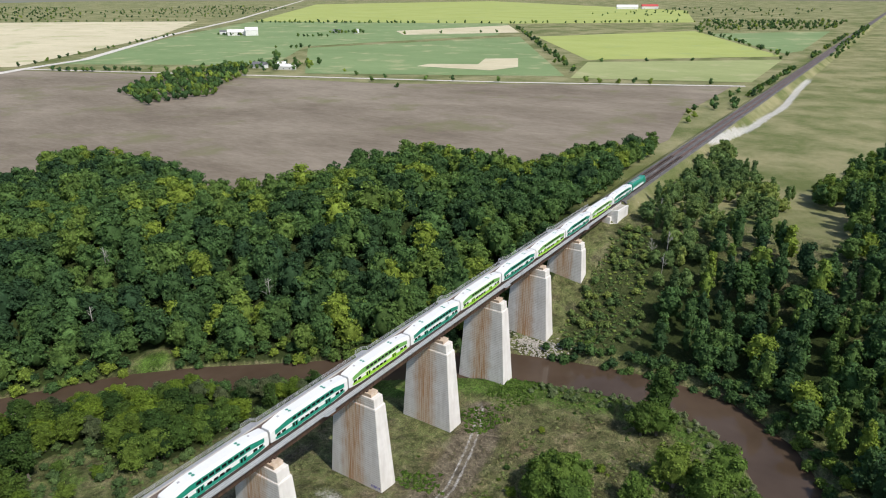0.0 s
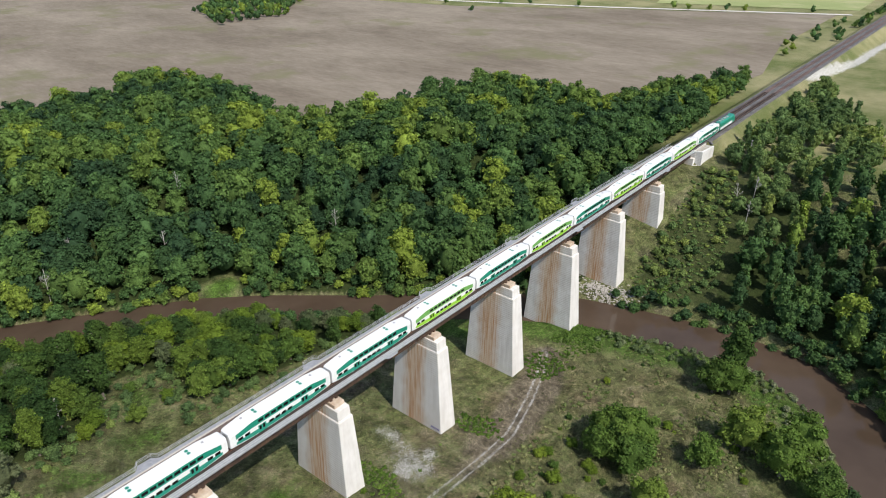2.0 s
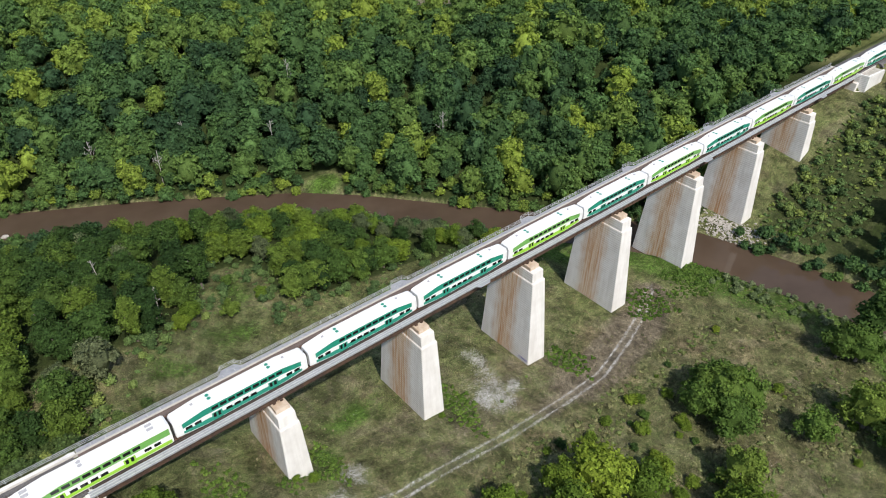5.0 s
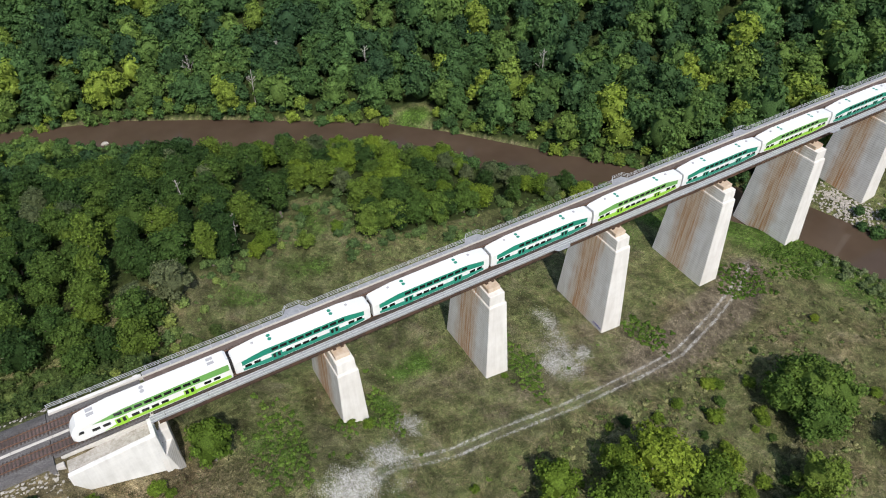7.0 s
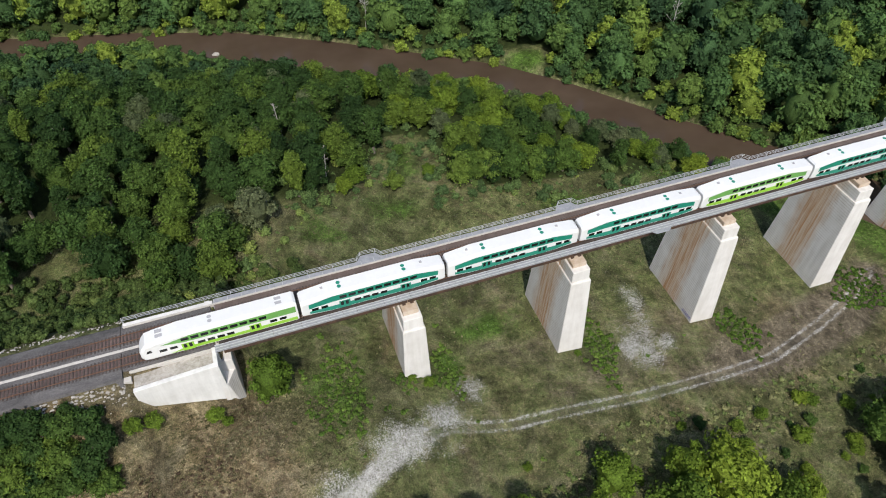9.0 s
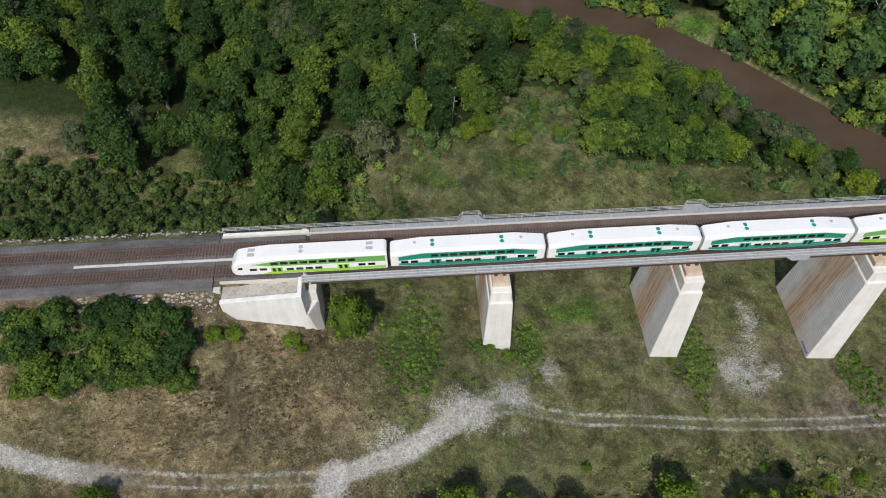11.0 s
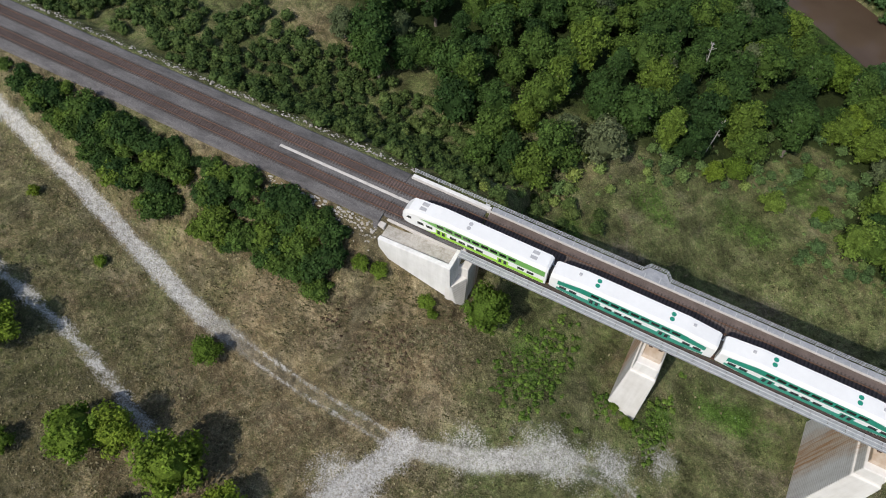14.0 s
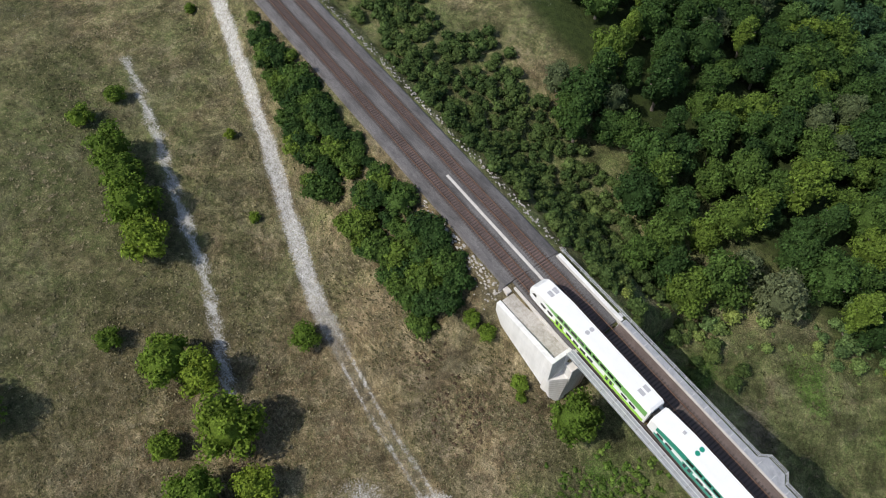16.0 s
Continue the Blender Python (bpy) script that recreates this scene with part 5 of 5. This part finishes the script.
def dead_tree(x, y, h, seed):
    r = random.Random(seed)
    t = thing("dead_tree", "bare pale dead tree among the leafy wood", "tree", "dead trees", at=(x, y, hz(x, y) - 0.3))
    bm = bmesh.new()
    h *= 0.8
    top = (r.uniform(-1, 1), r.uniform(-1, 1), h)
    rod(bm, (0, 0, 0), top, 0.1, 6)
    part("trunk", bm, "pale_bark", t)
    for k in range(9):
        f = r.uniform(0.45, 0.95)
        a = r.uniform(0, math.tau)
        ln = h * 0.3 * (1.15 - f)
        p = Vector(top) * f
        q = p + Vector((math.cos(a) * ln, math.sin(a) * ln, ln * 0.9))
        bm = bmesh.new()
        rod(bm, p, q, 0.045, 5)
        for j in range(2):
            w = q - (q - p) * r.uniform(0.2, 0.5)
            rod(bm, w, w + Vector((r.uniform(-1, 1), r.uniform(-1, 1), r.uniform(0.3, 1))) * ln * 0.45, 0.035, 4)
        part("branch", bm, "pale_bark", t)


for k, (x, y, h) in enumerate(((27, 50, 12), (20, 68, 13), (60, 140, 17), (75, 150, 18), (44, 160, 18), (100, 130, 18), (150, 90, 18), (120, 150, 19), (250, -30, 14), (256, -34, 13), (244, -36, 13), (285, -22, 12))):
    dead_tree(x, y, h, k)

# ---- rough growth on the valley floor ----


def tussocks():
    """Tufts of leaning grass blades, straw-coloured on the dry meadow and green on the damp ground."""
    r = np.random.RandomState(14)
    blades = []
    for k in range(12):
        a = k * 2.4 + r.uniform(-0.5, 0.5)
        d, o = np.array([math.cos(a), math.sin(a), 0]), np.array([-math.sin(a), math.cos(a), 0])
        ln = r.uniform(0.5, 1.0)
        foot = d * 0.08
        blades += [foot - o * 0.09, foot + o * 0.09, d * ln * 0.85 + o * r.uniform(-0.3, 0.3) + np.array([0, 0, 0.55 * ln])]
    blades = np.array(blades)
    x = np.concatenate([r.uniform(-125, 24, 9000), r.uniform(15, 200, 7000), r.uniform(5, 125, 3000), r.uniform(-45, 14, 3500)])
    y = np.concatenate([r.uniform(-85, -9, 9000), r.uniform(-75, -5, 7000), r.uniform(8, 45, 3000), r.uniform(-30, -10, 3500)])
    d = line_distance(x, y, RIVER)
    path = np.minimum(np.minimum(line_distance(x, y, TRAIL), line_distance(x, y, FORK)), np.minimum(line_distance(x, y, LANE), line_distance(x, y, DITCH)))
    keep = (d > 12) & (path > 2.6) & (lumps(x, y, 0.2, 18) + 0.7 * lumps(x, y, 0.9, 19) + r.uniform(-0.4, 0.4, len(x)) > -0.1) & ((y < 0) | inside(x, y, MEADOW)) & ~((x > 20) & (y > -24) & (y < 6) & (r.rand(len(x)) < 0.7))
    for cx, cy, rx, ry in PATCHES:
        keep &= np.hypot((x - cx) / rx, (y - cy) / ry) > 1.0
    x, y = x[keep], y[keep]
    z, n = height(x, y), len(x)
    a, q = r.uniform(0, math.tau, n), r.uniform(0.45, 1.05, n)
    c, e = np.cos(a) * q, np.sin(a) * q
    v = np.stack([blades[None, :, 0] * c[:, None] - blades[None, :, 1] * e[:, None] + x[:, None],
                  blades[None, :, 0] * e[:, None] + blades[None, :, 1] * c[:, None] + y[:, None], blades[None, :, 2] * q[:, None] * 0.7 + z[:, None]], -1).reshape(-1, 3)
    t = np.clip(0.42 + 0.32 * ((x < 16) & (y < 5)) + 0.7 * lumps(x, y, 0.12, 20) + r.uniform(-0.3, 0.3, n), 0, 1)
    ob = mesh_from("grass_tufts", v, np.arange(len(v)).reshape(-1, 3), "weed", False, tint=np.repeat(t, len(blades)))
    tagged(ob, "tufts of straw-coloured and green grass", "grass", kind="stuff")


tussocks()


def weeds():
    """Single leaning blades of dry grass and weeds, thick on the western meadow and thinner in the valley."""
    r = np.random.RandomState(4)
    x = np.concatenate([r.uniform(-125, 22, 50000), r.uniform(18, 250, 30000)])
    y = np.concatenate([r.uniform(-85, -8, 50000), r.uniform(-95, 60, 30000)])
    n = len(x)
    d = line_distance(x, y, RIVER)
    path = np.minimum(np.minimum(line_distance(x, y, TRAIL), line_distance(x, y, FORK)), np.minimum(line_distance(x, y, LANE), line_distance(x, y, DITCH)))
    rail = (np.abs(y) < 9) & ((x < 0) | (x > 262))
    keep = (d > 11) & (path > 2.0) & ~rail & (lumps(x, y, 0.16, 8) + r.uniform(-0.6, 0.6, n) > -0.15)
    for cx, cy, rx, ry in PATCHES:
        keep &= np.hypot((x - cx) / rx, (y - cy) / ry) > 0.85
    x, y = x[keep], y[keep]
    n = len(x)
    z = height(x, y)
    patch = lumps(x, y, 0.10, 5)
    s = r.uniform(0.06, 0.2, n) * (1 + 0.4 * (patch > 0.1))
    a = r.uniform(0, math.tau, n)
    c = np.stack([x, y, z], -1)
    t = np.stack([np.cos(a), np.sin(a), 0 * a], -1) * s[:, None]
    o = np.stack([-np.sin(a), np.cos(a), 0 * a], -1) * s[:, None] * 1.2
    up = np.array([0, 0, 1.0]) * s[:, None] * 1.1
    v = np.stack([c - t * 0.6, c + t * 0.6, c + t * 0.45 + up + o, c - t * 0.7 + up * 0.8 + o], 1).reshape(-1, 3)
    t0 = np.clip(0.45 + 0.3 * ((x < 15) & (y < 5)) + 0.6 * patch + r.uniform(-0.5, 0.5, n), 0, 1)
    ob = mesh_from("tall_weeds", v, np.arange(4 * n).reshape(n, 4), "weed", False, tint=np.repeat(t0, 4))
    tagged(ob, "dry grass blades and green weeds", "weeds", kind="stuff")


weeds()
boulder = mesh_from("boulder", ICO[0] * np.array([1.3, 0.9, 0.7]) * (1 + 0.12 * np.random.RandomState(2).randn(len(ICO[0]), 1)) + (8, 146, WATER + 0.2), ICO[1], "stone")
tagged(boulder, "pale boulder standing out of the river", "rock")


def stones():
    r = random.Random(6)
    v, f, nv = [], [], 0
    for k in range(1500):
        if k < 1000:
            x, y = r.gauss(190.5, 3.0), r.gauss(-7, 6.0)
        else:
            u = r.random()
            x, y = 193 + 22 * u + r.gauss(0, 0.8), -12 - 9 * u + r.gauss(0, 1.1)
        s = r.uniform(0.15, 0.42)
        if hz(x, y) < WATER - 0.1 or len(v) >= 560:
            continue
        p = ICO[0] * np.array([s, s * r.uniform(0.7, 1.2), s * 0.7]) * (1 + 0.15 * np.random.RandomState(k).randn(len(ICO[0]), 1)) + (x, y, max(hz(x, y), WATER) + s * 0.2)
        v.append(p)
        f.append(ICO[1] + nv)
        nv += len(p)
    tagged(mesh_from("riprap", np.concatenate(v), np.concatenate(f), "stone"), "pale broken rocks heaped at the pier foot", "rocks", kind="stuff")


stones()


def rubble():
    """Broken pale stone spilled down the banks beside the ballast."""
    r = random.Random(16)
    v, f, nv = [], [], 0
    for k in range(820):
        x, y = r.uniform(-38, -15.5), -5.9 - abs(r.gauss(0, 1.5))
        q = r.uniform(0.08, 0.26)
        if k >= 260:
            x, y, q = r.uniform(-125, -16), 6.3 + abs(r.gauss(0, 0.9)), r.uniform(0.06, 0.2)
        p = ICO_LOW[0] * np.array([q * r.uniform(0.8, 1.6), q, q * 0.6]) * (1 + 0.18 * np.random.RandomState(k).randn(len(ICO_LOW[0]), 1)) + (x, y, hz(x, y) + q * 0.15)
        v.append(p)
        f.append(ICO_LOW[1] + nv)
        nv += len(p)
    tagged(mesh_from("rubble", np.concatenate(v), np.concatenate(f), "stone"), "pale broken stones spilled along the embankment edges", "rocks", kind="stuff")


rubble()


def farm(x, y, w, l, h, turn, roof, label):
    t = thing("farm_building", label, "building", "farm buildings", at=(x, y, PLAIN))
    t.rotation_euler = (0, 0, turn)
    part("wall", boxed(-w / 2, w / 2, -l / 2, l / 2, -0.3, h), "siding", t)
    bm = bmesh.new()
    loft(bm, [[(-w / 2 - 0.5, s * (l / 2 + 0.5), h), (w / 2 + 0.5, s * (l / 2 + 0.5), h), (0, s * (l / 2 + 0.5), h + w * 0.35)] for s in (-1, 1)])
    part("roof", bm, roof, t)
    for k in range(3):
        yy = -l / 3 + k * l / 3
        part("window", boxed(-w / 2 - 0.05, -w / 2 + 0.02, yy - 0.6, yy + 0.6, 1.0, 2.2), "glass", t)


farm(1031, 1120, 16, 40, 7, 0.9, "siding", "long white barn among the fields")
farm(1045, 1090, 18, 26, 11, 0.9, "siding", "tall white barn among the fields")
farm(1040, 1176, 10, 14, 5, 0.9, "roof", "white farmhouse with a grey roof")
farm(617, 600, 10, 18, 4.5, 0.3, "roof", "white farmhouse with a grey roof")
farm(622, 560, 9, 26, 4, 0.3, "siding", "low white shed among trees")
farm(640, 585, 8, 12, 4, 1.2, "siding", "low white shed among trees")
farm(1200, 985, 10, 16, 5, 0.4, "roof", "white farmhouse with a grey roof")
farm(1215, 940, 10, 8, 6, 0.4, "siding", "small white barn among trees")
farm(3064, 971, 26, 90, 9, 0.5, "siding", "long white farm sheds far off")
farm(3150, 900, 26, 70, 10, 0.5, "red_roof", "red-roofed barn far off")

sleepers()
